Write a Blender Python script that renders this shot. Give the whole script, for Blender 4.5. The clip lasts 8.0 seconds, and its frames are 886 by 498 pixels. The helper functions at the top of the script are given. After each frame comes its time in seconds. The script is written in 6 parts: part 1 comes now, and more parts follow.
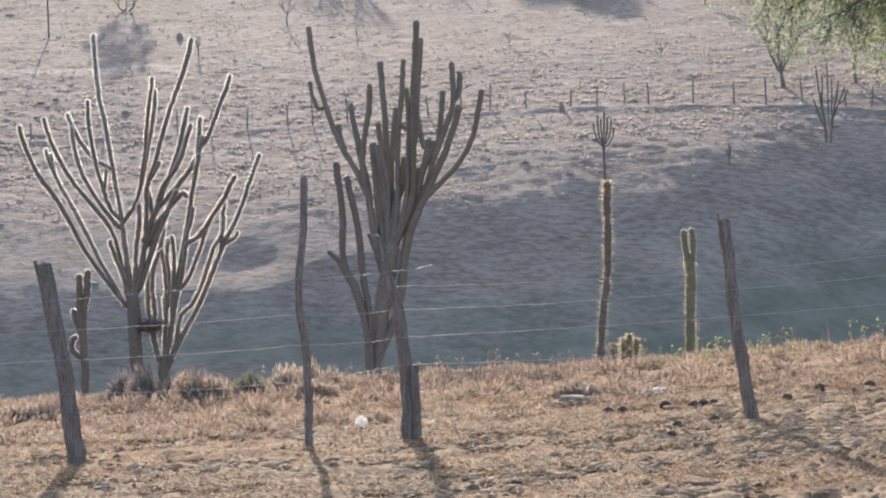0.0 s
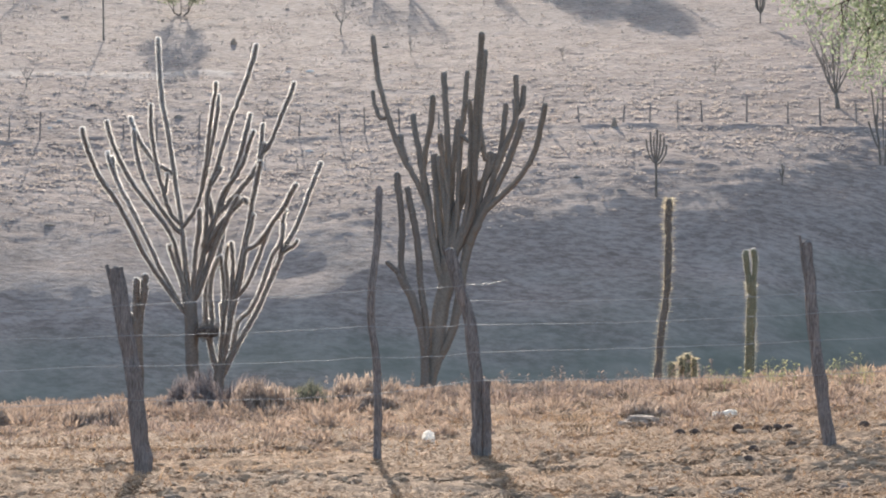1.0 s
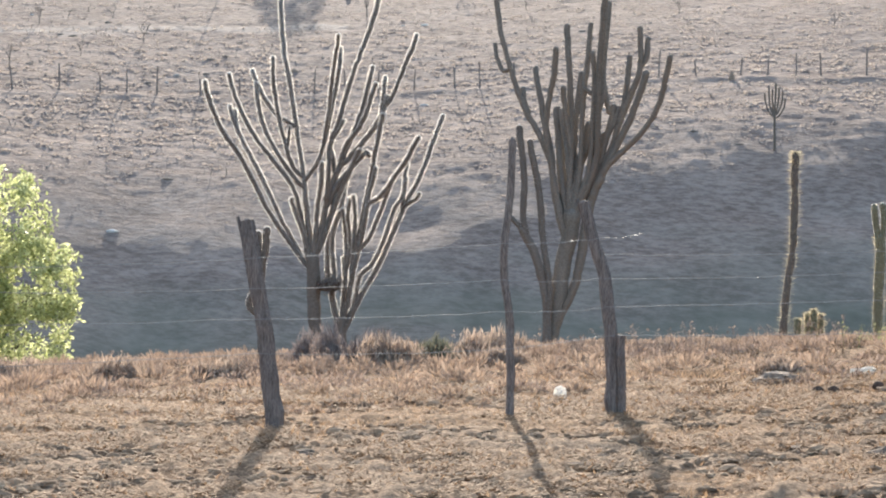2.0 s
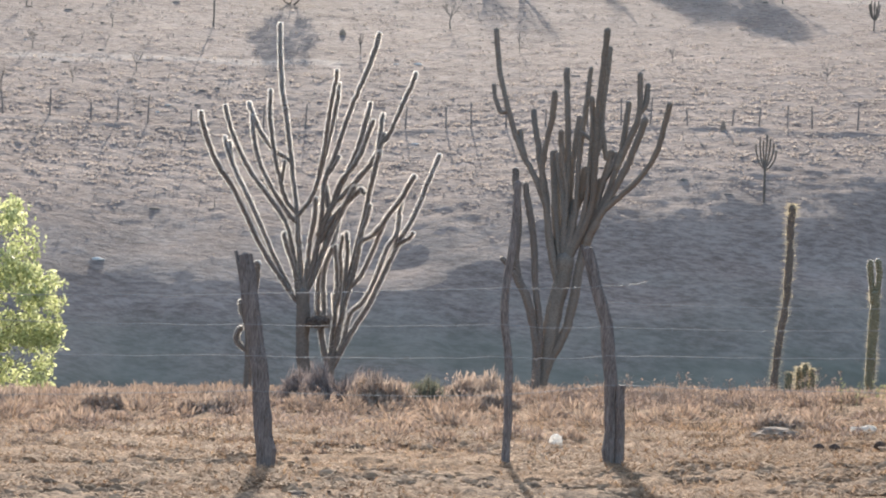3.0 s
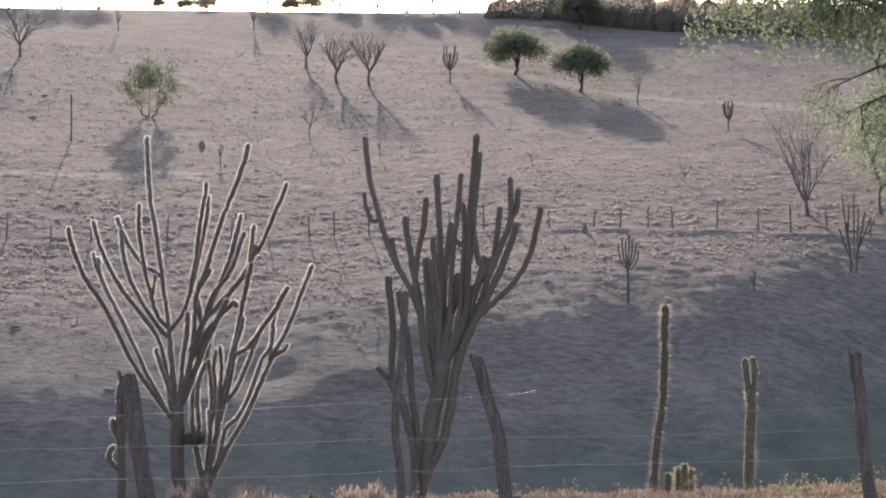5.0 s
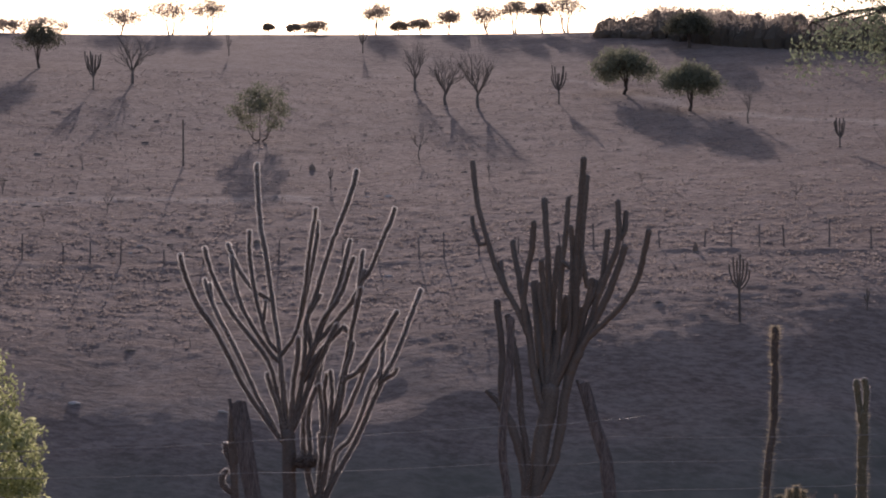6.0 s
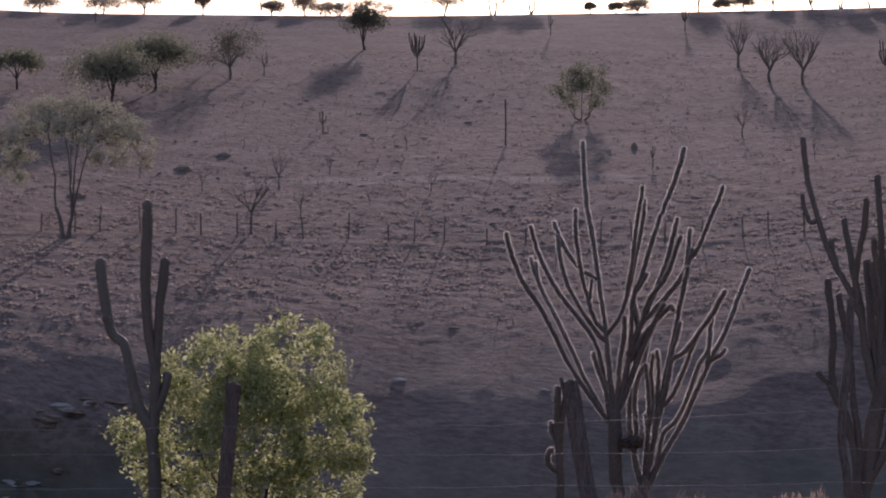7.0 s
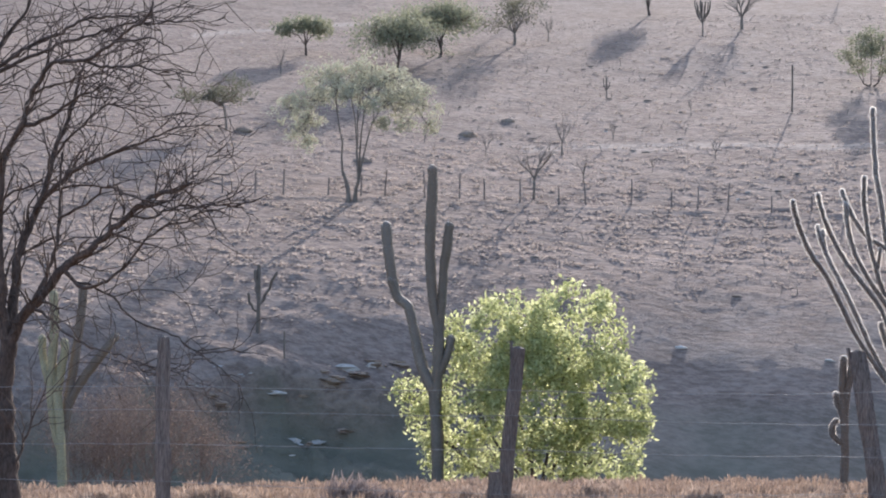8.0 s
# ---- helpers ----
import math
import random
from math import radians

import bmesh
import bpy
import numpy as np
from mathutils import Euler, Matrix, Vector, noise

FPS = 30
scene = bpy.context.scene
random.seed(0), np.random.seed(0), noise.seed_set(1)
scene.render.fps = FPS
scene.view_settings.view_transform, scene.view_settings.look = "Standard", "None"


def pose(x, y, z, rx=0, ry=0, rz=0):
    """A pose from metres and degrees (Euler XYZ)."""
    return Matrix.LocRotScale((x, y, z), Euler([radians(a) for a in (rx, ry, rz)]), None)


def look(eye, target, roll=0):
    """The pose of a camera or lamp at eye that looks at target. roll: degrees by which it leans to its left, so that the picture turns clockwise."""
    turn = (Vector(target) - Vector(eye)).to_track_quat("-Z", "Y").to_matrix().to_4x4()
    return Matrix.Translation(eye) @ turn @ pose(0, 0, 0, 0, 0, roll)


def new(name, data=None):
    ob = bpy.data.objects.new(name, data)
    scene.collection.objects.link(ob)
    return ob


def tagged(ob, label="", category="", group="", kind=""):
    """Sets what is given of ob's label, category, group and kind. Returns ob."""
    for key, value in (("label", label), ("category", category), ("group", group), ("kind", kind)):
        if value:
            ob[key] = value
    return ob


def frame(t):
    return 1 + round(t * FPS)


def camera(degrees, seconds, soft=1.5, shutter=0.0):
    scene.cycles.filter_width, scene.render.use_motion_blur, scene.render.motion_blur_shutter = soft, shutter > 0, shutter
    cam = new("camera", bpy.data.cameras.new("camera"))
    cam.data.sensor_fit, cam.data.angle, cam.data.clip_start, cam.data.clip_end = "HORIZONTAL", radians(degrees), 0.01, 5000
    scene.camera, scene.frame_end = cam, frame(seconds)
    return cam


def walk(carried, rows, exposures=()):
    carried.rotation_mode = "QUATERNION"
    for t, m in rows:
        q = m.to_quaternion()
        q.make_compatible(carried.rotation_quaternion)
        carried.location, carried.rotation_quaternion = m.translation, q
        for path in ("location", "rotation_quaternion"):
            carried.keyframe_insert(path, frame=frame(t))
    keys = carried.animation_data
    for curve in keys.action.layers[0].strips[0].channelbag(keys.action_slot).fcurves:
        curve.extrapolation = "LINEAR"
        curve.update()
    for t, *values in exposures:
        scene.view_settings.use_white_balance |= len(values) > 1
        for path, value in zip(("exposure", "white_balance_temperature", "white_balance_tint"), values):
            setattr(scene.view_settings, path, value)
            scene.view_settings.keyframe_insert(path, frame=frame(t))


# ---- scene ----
cam = camera(24.15, 8.0, soft=1.9)
walk(cam, [
    (0, look((0.606, -0.543, 1.573), (-0.125, 9.425, 1.244), -1.88)),
    (0.2, look((0.595, -0.513, 1.579), (-0.032, 9.459, 1.263), -1.55)),
    (0.5, look((0.556, -0.468, 1.584), (-0.079, 9.508, 1.299), -1.29)),
    (0.8, look((0.474, -0.422, 1.584), (-0.254, 9.545, 1.303), -0.72)),
    (1, look((0.414, -0.397, 1.584), (-0.532, 9.555, 1.316), -0.35)),
    (1.2, look((0.365, -0.378, 1.582), (-0.801, 9.553, 1.292), -0.50)),
    (1.5, look((0.314, -0.344, 1.575), (-1.013, 9.557, 1.124), -0.87)),
    (2, look((0.269, -0.221, 1.568), (-1.215, 9.656, 1.084), -0.33)),
    (2.2, look((0.250, -0.150, 1.568), (-1.253, 9.730, 1.209), -0.00)),
    (3.3, look((0.075, 0.039, 1.569), (-1.316, 9.939, 1.310), 2.02)),
    (3.5, look((0.025, 0.103, 1.576), (-1.277, 10.016, 1.372), 1.44)),
    (4, look((-0.030, 0.154, 1.577), (-0.966, 10.109, 1.436), 0.21)),
    (4.5, look((-0.023, 0.164, 1.578), (-0.805, 10.133, 1.522), 0.18)),
    (4.7, look((-0.025, 0.162, 1.580), (-0.756, 10.135, 1.681), 0.16)),
    (5.8, look((0.013, 0.049, 1.625), (-1.125, 9.979, 1.950), -0.31)),
    (6, look((0.016, 0.053, 1.624), (-1.273, 9.964, 1.958), -0.32)),
    (6.5, look((-0.011, 0.133, 1.632), (-1.651, 9.992, 1.950), -0.22)),
    (6.8, look((-0.057, 0.213, 1.623), (-2.345, 9.944, 1.888), -0.12)),
    (6.9, look((-0.070, 0.212, 1.621), (-2.625, 9.877, 1.873), -0.12)),
    (7, look((-0.082, 0.210, 1.621), (-2.883, 9.807, 1.859), 0.00)),
    (7.5, look((-0.117, 0.254, 1.617), (-3.763, 9.564, 1.731), 0.58)),
    (8, look((-0.085, 0.168, 1.620), (-4.161, 9.300, 1.685), 0.73)),
], exposures=[(0, 1.41, 6070, 10.5), (1.2, 1.42, 6120, 9.5), (2.0, 1.53, 6170, 8), (3.3, 1.34, 6120, 10), (4.7, 1.14, 6120, 12), (5.8, -0.18, 6200, 29), (6.0, -0.33, 6200, 31), (6.3, -0.85, 6150, 35), (6.5, -0.8, 6150, 36), (7.0, -0.53, 5950, 35), (7.5, 0.35, 5750, 27), (8, 1.12, 5750, 15)])

# world and sun: late sun over the hill, a dusty sky
SUN_AZ, SUN_EL = 11.0, 20.5
world = bpy.data.worlds.new("world")
scene.world = world
world.use_nodes = True
wn = world.node_tree.nodes
sky = wn.new("ShaderNodeTexSky")
sky.sky_type, sky.sun_disc = "NISHITA", False
sky.sun_elevation, sky.sun_rotation = radians(SUN_EL), radians(-SUN_AZ)
sky.dust_density, sky.air_density = 2.0, 1.2
wn["Background"].inputs["Strength"].default_value = 0.135
world.node_tree.links.new(sky.outputs[0], wn["Background"].inputs["Color"])
sun = new("sun", bpy.data.lights.new("sun", "SUN"))
sun.data.energy, sun.data.angle, sun.data.color = 3.2, radians(0.5), (1.0, 0.86, 0.70)
sun_dir = Vector((-math.sin(radians(SUN_AZ)) * math.cos(radians(SUN_EL)), math.cos(radians(SUN_AZ)) * math.cos(radians(SUN_EL)), math.sin(radians(SUN_EL))))
sun.matrix_world = look(sun_dir * 400, (0, 0, 0))


# ---- materials ----
def node(nt, kind, **values):
    n = nt.nodes.new(kind)
    for key, v in values.items():
        n.inputs[key].default_value = v
    return n


def ramp(nt, fac, a, b, lo=0.35, hi=0.65):
    n = nt.nodes.new("ShaderNodeValToRGB")
    n.color_ramp.elements[0].position, n.color_ramp.elements[1].position = lo, hi
    n.color_ramp.elements[0].color, n.color_ramp.elements[1].color = (*a, 1), (*b, 1)
    nt.links.new(fac, n.inputs[0])
    return n.outputs[0]


def mixed(nt, fac, a, b, how="MIX"):
    n = nt.nodes.new("ShaderNodeMix")
    n.data_type, n.blend_type = "RGBA", how
    for socket, v in ((n.inputs[0], fac), (n.inputs[6], a), (n.inputs[7], b)):
        if isinstance(v, (int, float)):
            socket.default_value = v
        elif isinstance(v, tuple):
            socket.default_value = (*v, 1)
        else:
            nt.links.new(v, socket)
    return n.outputs[2]


def noise_tex(nt, vec, scale, detail=4.0, rough=0.6):
    n = node(nt, "ShaderNodeTexNoise", Scale=scale, Detail=detail, Roughness=rough)
    nt.links.new(vec, n.inputs["Vector"])
    return n.outputs["Fac"]


def surface(name, dark, light, scale=8.0, fine=60.0, rough=0.85, bump=0.3, stretch=(1, 1, 1), vary=0.0, through_light=0.0, island=0.0, wash=None):
    """A matt surface with two scales of variation; vary: by object; island: by piece; through_light: share let through."""
    m = bpy.data.materials.new(name)
    m.use_nodes = True
    nt = m.node_tree
    bsdf = nt.nodes["Principled BSDF"]
    pos = nt.nodes.new("ShaderNodeTexCoord").outputs["Object"]
    mp = node(nt, "ShaderNodeMapping", Scale=stretch)
    nt.links.new(pos, mp.inputs[0])
    big, small = noise_tex(nt, mp.outputs[0], scale), noise_tex(nt, mp.outputs[0], fine, 3.0)
    col = mixed(nt, 0.6, ramp(nt, big, dark, light), ramp(nt, small, dark, light))
    if wash:
        col = mixed(nt, ramp(nt, noise_tex(nt, pos, scale * 0.35), (0, 0, 0), (1, 1, 1), 0.45, 0.7), col, wash)
    if island:
        geo = nt.nodes.new("ShaderNodeNewGeometry")
        col = mixed(nt, island, col, ramp(nt, geo.outputs["Random Per Island"], dark, light, 0.0, 1.0))
    if vary:
        info = nt.nodes.new("ShaderNodeObjectInfo")
        hsv = node(nt, "ShaderNodeHueSaturation", Saturation=1.0)
        mr = node(nt, "ShaderNodeMapRange")
        mr.inputs[3].default_value, mr.inputs[4].default_value = 1 - vary, 1 + vary
        nt.links.new(info.outputs["Random"], mr.inputs[0])
        nt.links.new(mr.outputs[0], hsv.inputs["Value"])
        nt.links.new(col, hsv.inputs["Color"])
        col = hsv.outputs[0]
    nt.links.new(col, bsdf.inputs["Base Color"])
    bsdf.inputs["Roughness"].default_value = rough
    bsdf.inputs["Specular IOR Level"].default_value = 0.25
    if bump:
        bp = node(nt, "ShaderNodeBump", Strength=bump, Distance=0.02)
        nt.links.new(small, bp.inputs["Height"])
        nt.links.new(bp.outputs[0], bsdf.inputs["Normal"])
    if through_light:
        tr = nt.nodes.new("ShaderNodeBsdfTranslucent")
        mx = node(nt, "ShaderNodeMixShader", Fac=through_light)
        nt.links.new(col, tr.inputs["Color"])
        nt.links.new(bsdf.outputs[0], mx.inputs[1])
        nt.links.new(tr.outputs[0], mx.inputs[2])
        nt.links.new(mx.outputs[0], nt.nodes["Material Output"].inputs[0])
    return m


def earth_material():
    m = bpy.data.materials.new("earth")
    m.use_nodes = True
    nt = m.node_tree
    bsdf = nt.nodes["Principled BSDF"]
    pos = nt.nodes.new("ShaderNodeTexCoord").outputs["Object"]

    def attr(name):
        a = nt.nodes.new("ShaderNodeAttribute")
        a.attribute_name = name
        return a.outputs["Fac"]

    fine, mid, wide = noise_tex(nt, pos, 26.0, 6.0, 0.75), noise_tex(nt, pos, 5.0, 5.0, 0.7), noise_tex(nt, pos, 0.35, 4.0)
    straw = mixed(nt, 0.45, ramp(nt, fine, (0.06, 0.035, 0.021), (0.41, 0.262, 0.152), 0.42, 0.58), ramp(nt, mid, (0.13, 0.08, 0.05), (0.31, 0.203, 0.125)))
    soil = mixed(nt, 0.5, ramp(nt, fine, (0.055, 0.034, 0.022), (0.43, 0.305, 0.20), 0.42, 0.58), ramp(nt, mid, (0.15, 0.10, 0.07), (0.36, 0.255, 0.17)))
    lie = node(nt, "ShaderNodeMapping", Scale=(0.8, 1.4, 1.4))
    nt.links.new(pos, lie.inputs[0])
    tuft = noise_tex(nt, lie.outputs[0], 2.4, 6.0, 0.7)
    pasture = mixed(nt, 0.45, ramp(nt, tuft, (0.14, 0.105, 0.087), (0.40, 0.315, 0.262), 0.40, 0.60), ramp(nt, wide, (0.235, 0.172, 0.14), (0.41, 0.32, 0.265)))
    streak = node(nt, "ShaderNodeMapping", Scale=(0.5, 1.0, 1.5))
    nt.links.new(pos, streak.inputs[0])
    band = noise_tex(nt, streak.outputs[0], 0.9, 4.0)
    # hollow's dull green-grey turf, with the bank's shade put into the colour
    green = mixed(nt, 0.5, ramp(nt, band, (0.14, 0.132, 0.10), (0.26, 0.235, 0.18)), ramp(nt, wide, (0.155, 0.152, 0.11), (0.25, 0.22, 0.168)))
    col = mixed(nt, attr("soil"), straw, soil)
    col = mixed(nt, attr("pasture"), col, pasture)
    col = mixed(nt, attr("path"), col, ramp(nt, tuft, (0.36, 0.29, 0.24), (0.52, 0.43, 0.36)))
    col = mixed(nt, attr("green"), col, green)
    nt.links.new(col, bsdf.inputs["Base Color"])
    bsdf.inputs["Roughness"].default_value = 0.95
    bsdf.inputs["Specular IOR Level"].default_value = 0.1
    bp0 = node(nt, "ShaderNodeBump", Distance=0.2)
    nt.links.new(attr("tufted"), bp0.inputs["Strength"])
    nt.links.new(noise_tex(nt, lie.outputs[0], 2.4, 5.0, 0.7), bp0.inputs["Height"])
    bp = node(nt, "ShaderNodeBump", Strength=0.6, Distance=0.03)
    nt.links.new(fine, bp.inputs["Height"])
    nt.links.new(bp0.outputs[0], bp.inputs["Normal"])
    nt.links.new(bp.outputs[0], bsdf.inputs["Normal"])
    return m


EARTH = earth_material()
WOOD = surface("weathered_wood", (0.085, 0.07, 0.063), (0.36, 0.305, 0.275), 9, 50, 0.9, 0.9, (5, 5, 0.45), vary=0.2)
BARK = surface("bark", (0.05, 0.04, 0.035), (0.17, 0.13, 0.11), 4, 30, 0.95, 0.7, (2, 2, 0.7), vary=0.15)
PALE_BARK = surface("pale_bark", (0.13, 0.11, 0.095), (0.30, 0.26, 0.22), 6, 40, 0.9, 0.5, (2, 2, 0.7), vary=0.15)
CACTUS = surface("cactus_skin", (0.12, 0.10, 0.085), (0.23, 0.195, 0.165), 3, 40, 0.7, 0.3, vary=0.12, wash=(0.17, 0.135, 0.11))
CACTUS_GREEN = surface("cactus_skin_green", (0.135, 0.12, 0.10), (0.26, 0.225, 0.19), 3, 40, 0.65, 0.3, vary=0.12, wash=(0.20, 0.165, 0.135))
CACTUS_YELLOW = surface("cactus_skin_yellow", (0.125, 0.115, 0.07), (0.25, 0.225, 0.14), 3, 40, 0.65, 0.3)
CACTUS_PALE = surface("cactus_skin_pale", (0.22, 0.205, 0.135), (0.46, 0.42, 0.28), 3, 40, 0.7, 0.3)
SPINE = surface("pale_spines", (0.82, 0.78, 0.72), (0.95, 0.93, 0.90), 20, 90, 0.6, 0, through_light=0.85)
SPINE_TAN = surface("tan_spines", (0.50, 0.42, 0.28), (0.80, 0.70, 0.48), 20, 90, 0.6, 0, through_light=0.5)
LEAF_LIME = surface("lime_leaf", (0.215, 0.25, 0.085), (0.77, 0.785, 0.46), 1.2, 20, 0.5, 0, through_light=0.65, island=0.75)
LEAF_GREEN = surface("green_leaf", (0.17, 0.185, 0.125), (0.34, 0.345, 0.235), 0.8, 20, 0.55, 0, through_light=0.55, island=0.5)
LEAF_PALE = surface("pale_leaf", (0.32, 0.32, 0.23), (0.58, 0.57, 0.43), 0.8, 20, 0.6, 0, through_light=0.4, island=0.5)
LEAF_RIDGE = surface("ridge_leaf", (0.36, 0.30, 0.24), (0.62, 0.54, 0.44), 0.8, 20, 0.7, 0, through_light=0.8, island=0.5)
LEAF_BOUGH = surface("bough_leaf", (0.14, 0.18, 0.105), (0.40, 0.45, 0.30), 0.8, 20, 0.85, 0, through_light=0.55, island=0.5)
LEAF_DULL = surface("dull_leaf", (0.12, 0.12, 0.085), (0.25, 0.24, 0.17), 0.8, 20, 0.7, 0, through_light=0.4, island=0.5)
LEAF_WOODS = surface("woods_leaf", (0.25, 0.215, 0.175), (0.47, 0.41, 0.34), 0.8, 20, 0.8, 0, through_light=0.7, island=0.5)
LEAF_RUSSET = surface("russet_leaf", (0.13, 0.10, 0.088), (0.28, 0.22, 0.19), 0.8, 20, 0.8, 0, through_light=0.3, island=0.6)
STRAW = surface("dry_grass", (0.205, 0.128, 0.08), (0.60, 0.415, 0.255), 0.7, 12, 0.8, 0, through_light=0.35, island=0.75)
STRAW_GREY = surface("grey_grass", (0.16, 0.11, 0.088), (0.58, 0.45, 0.36), 3.0, 14, 0.85, 0, through_light=0.3, island=0.7)
STRAW_TUFT = surface("pale_tuft_grass", (0.185, 0.134, 0.10), (0.58, 0.44, 0.335), 2.6, 9, 0.85, 0, through_light=0.35, island=0.4)
STRAW_SHRUB = surface("shrub_shoots", (0.22, 0.165, 0.13), (0.60, 0.48, 0.385), 5, 14, 0.85, 0, through_light=0.45, island=0.6)
WEED_GREEN = surface("green_weed", (0.20, 0.20, 0.10), (0.50, 0.49, 0.27), 2.2, 14, 0.8, 0, through_light=0.5, island=0.5)
WEED = surface("withered_weed", (0.08, 0.06, 0.045), (0.24, 0.18, 0.13), 2.2, 14, 0.85, 0, through_light=0.3, island=0.5)
PASTURE = surface("pasture_grass", (0.27, 0.23, 0.20), (0.54, 0.475, 0.425), 0.5, 9, 0.9, 0, through_light=0.5, island=0.3)
TWIG = surface("dry_twigs", (0.16, 0.13, 0.12), (0.40, 0.335, 0.31), 4, 30, 0.9, 0, through_light=0.35, island=0.6)
TWIG_RED = surface("russet_twigs", (0.13, 0.092, 0.078), (0.30, 0.22, 0.185), 4, 30, 0.9, 0, island=0.6)
STONE = surface("stone", (0.19, 0.14, 0.105), (0.42, 0.325, 0.25), 6, 40, 0.9, 0.5, vary=0.2)
PALE_STONE = surface("pale_stone", (0.42, 0.38, 0.34), (0.66, 0.61, 0.56), 6, 40, 0.9, 0.5, vary=0.15)
FIELD_STONE = surface("field_stone", (0.09, 0.066, 0.05), (0.27, 0.20, 0.15), 9, 50, 0.95, 0.7, vary=0.15)
DUNG = surface("dry_dung", (0.05, 0.034, 0.026), (0.14, 0.095, 0.072), 12, 60, 0.95, 0.6)
CLOD = surface("clod", (0.085, 0.055, 0.036), (0.47, 0.32, 0.20), 10, 60, 0.95, 0.5, island=0.7)
WIRE = surface("galvanised_wire", (0.17, 0.16, 0.155), (0.38, 0.365, 0.35), 30, 200, 0.45, 0)
BAG = surface("white_plastic", (0.72, 0.71, 0.68), (0.88, 0.87, 0.84), 10, 60, 0.4, 0.2, through_light=0.75)

# ---- the lie of the land ----
def lattice(ix, iy, seed):
    h = (ix.astype(np.int64) * 374761393 + iy.astype(np.int64) * 668265263 + seed * 974634777) & 0x7FFFFFFF
    h = ((h ^ (h >> 13)) * 1274126177) & 0x7FFFFFFF
    return ((h ^ (h >> 16)) & 0xFFFF) / 65535.0
def grain(x, y, seed=0):
    ix, iy = np.floor(x), np.floor(y)
    fx, fy = x - ix, y - iy
    fx, fy = fx * fx * (3 - 2 * fx), fy * fy * (3 - 2 * fy)
    a, b = lattice(ix, iy, seed), lattice(ix + 1, iy, seed)
    c, d = lattice(ix, iy + 1, seed), lattice(ix + 1, iy + 1, seed)
    return (a + (b - a) * fx) * (1 - fy) + (c + (d - c) * fx) * fy - 0.5
NEAR_R = (0, 12, 15, 18, 23.5, 26.5, 38, 50, 62, 80, 6000)
NEAR_Z = (0, 0, -0.02, -0.22, -0.74, -0.92, -2.4, -4.4, -6.6, -7.2, -7.2)
HILL_R = (60, 97, 160, 190, 206, 220, 260, 400, 6000)
HILL_Z = (-4.7, 4.0, 18.8, 26.0, 29.9, 31.3, 31.6, 26.0, 20.0)
def smooth(r,rs,zs,w):
    return sum(np.interp(r + k * w, rs, zs) for k in (-1, -0.5, 0, 0.5, 1)) / 5
def bank_r(x, y, az):
    """How far off the hillside breaks down into the hollow, by bearing."""
    azc = np.clip(az, -25, 40)
    return 87.0 - 0.5 * (azc - 5.5) + 2.6 * np.clip((azc - 13) / 4, 0, 1) + 2.6 * grain(x / 9, y / 9, 3) + 1.8 * grain(x / 3.1, y / 3.1, 4) - 1.0 * np.exp(-(((azc - 14.9) / 1.5) ** 2)) - 2.6 * np.clip((11.5 - azc) / 3, 0, 1) + 6.0 * np.clip((-3.2 - azc) / 4.5, 0, 1)


def ground_z(x, y):
    x, y = np.asarray(x, float), np.asarray(y, float)
    r = np.hypot(x, y)
    az = np.degrees(np.arctan2(-x, y))
    near = smooth(r, NEAR_R, NEAR_Z, np.minimum(1.5, r * 0.08)) + 0.09 * np.clip(x, 0, 7) * np.clip(1 - (r - 17) / 14, 0, 1) + 0.027 * np.clip(x, -14, 0) * np.clip(1 - (r - 24) / 34, 0, 1) * np.clip((r - 11.2) / 4, 0, 1)
    azc = np.clip(az, -25, 40)
    rb = bank_r(x, y, az)
    hill = smooth(r, HILL_R, HILL_Z, 4.0) + 0.9 * grain(x / 22, y / 22, 5) - 0.34 * np.clip(1 - az, 0, 9) * (az > -60) * np.clip((r - 184) / 26, 0, 1)
    s = np.clip(rb + 5.0 + 3.5 * np.clip((azc - 19) / 5, 0, 1) - r, 0, None)
    far = hill - np.where(s < 33, 0.009 * s * s, 9.8 + 0.6 * (s - 33))
    cut = np.clip((azc - 20) / 5, 0, 1) * (az < 60)
    far = far - cut * 1.9 * np.clip((rb - 4.6 - r + 2.6 * grain(x / 2.5, y / 2.5, 34) + 1.0 * grain(x / 0.8, y / 0.8, 37)) / 0.9, 0, 1)
    k = 0.8
    return k * np.logaddexp(near / k, far / k)


def polar(az, r):
    """A place on the ground, by degrees to the left of +y and metres from the origin."""
    x, y = -math.sin(radians(az)) * r, math.cos(radians(az)) * r
    return Vector((x, y, float(ground_z(x, y))))


def on_ground(x, y, sink=0.0):
    return Vector((x, y, float(ground_z(x, y)) - sink))


# ---- mesh helpers ----
def fast_mesh(name, verts, faces, material, smooth=False):
    """A mesh from arrays of places and of faces of one size."""
    verts, faces = np.asarray(verts, np.float32), np.asarray(faces, np.int32)
    me = bpy.data.meshes.new(name)
    me.vertices.add(len(verts))
    me.vertices.foreach_set("co", verts.ravel())
    k = faces.shape[1]
    me.loops.add(faces.size)
    me.loops.foreach_set("vertex_index", faces.ravel())
    me.polygons.add(len(faces))
    me.polygons.foreach_set("loop_start", np.arange(0, faces.size, k, dtype=np.int32))
    me.polygons.foreach_set("use_smooth", np.full(len(faces), smooth))
    me.update(calc_edges=True)
    me.validate()
    me.materials.append(material)
    return me


def part(name, me, parent, label=""):
    ob = new(name, me)
    ob.parent = parent
    return tagged(ob, label)


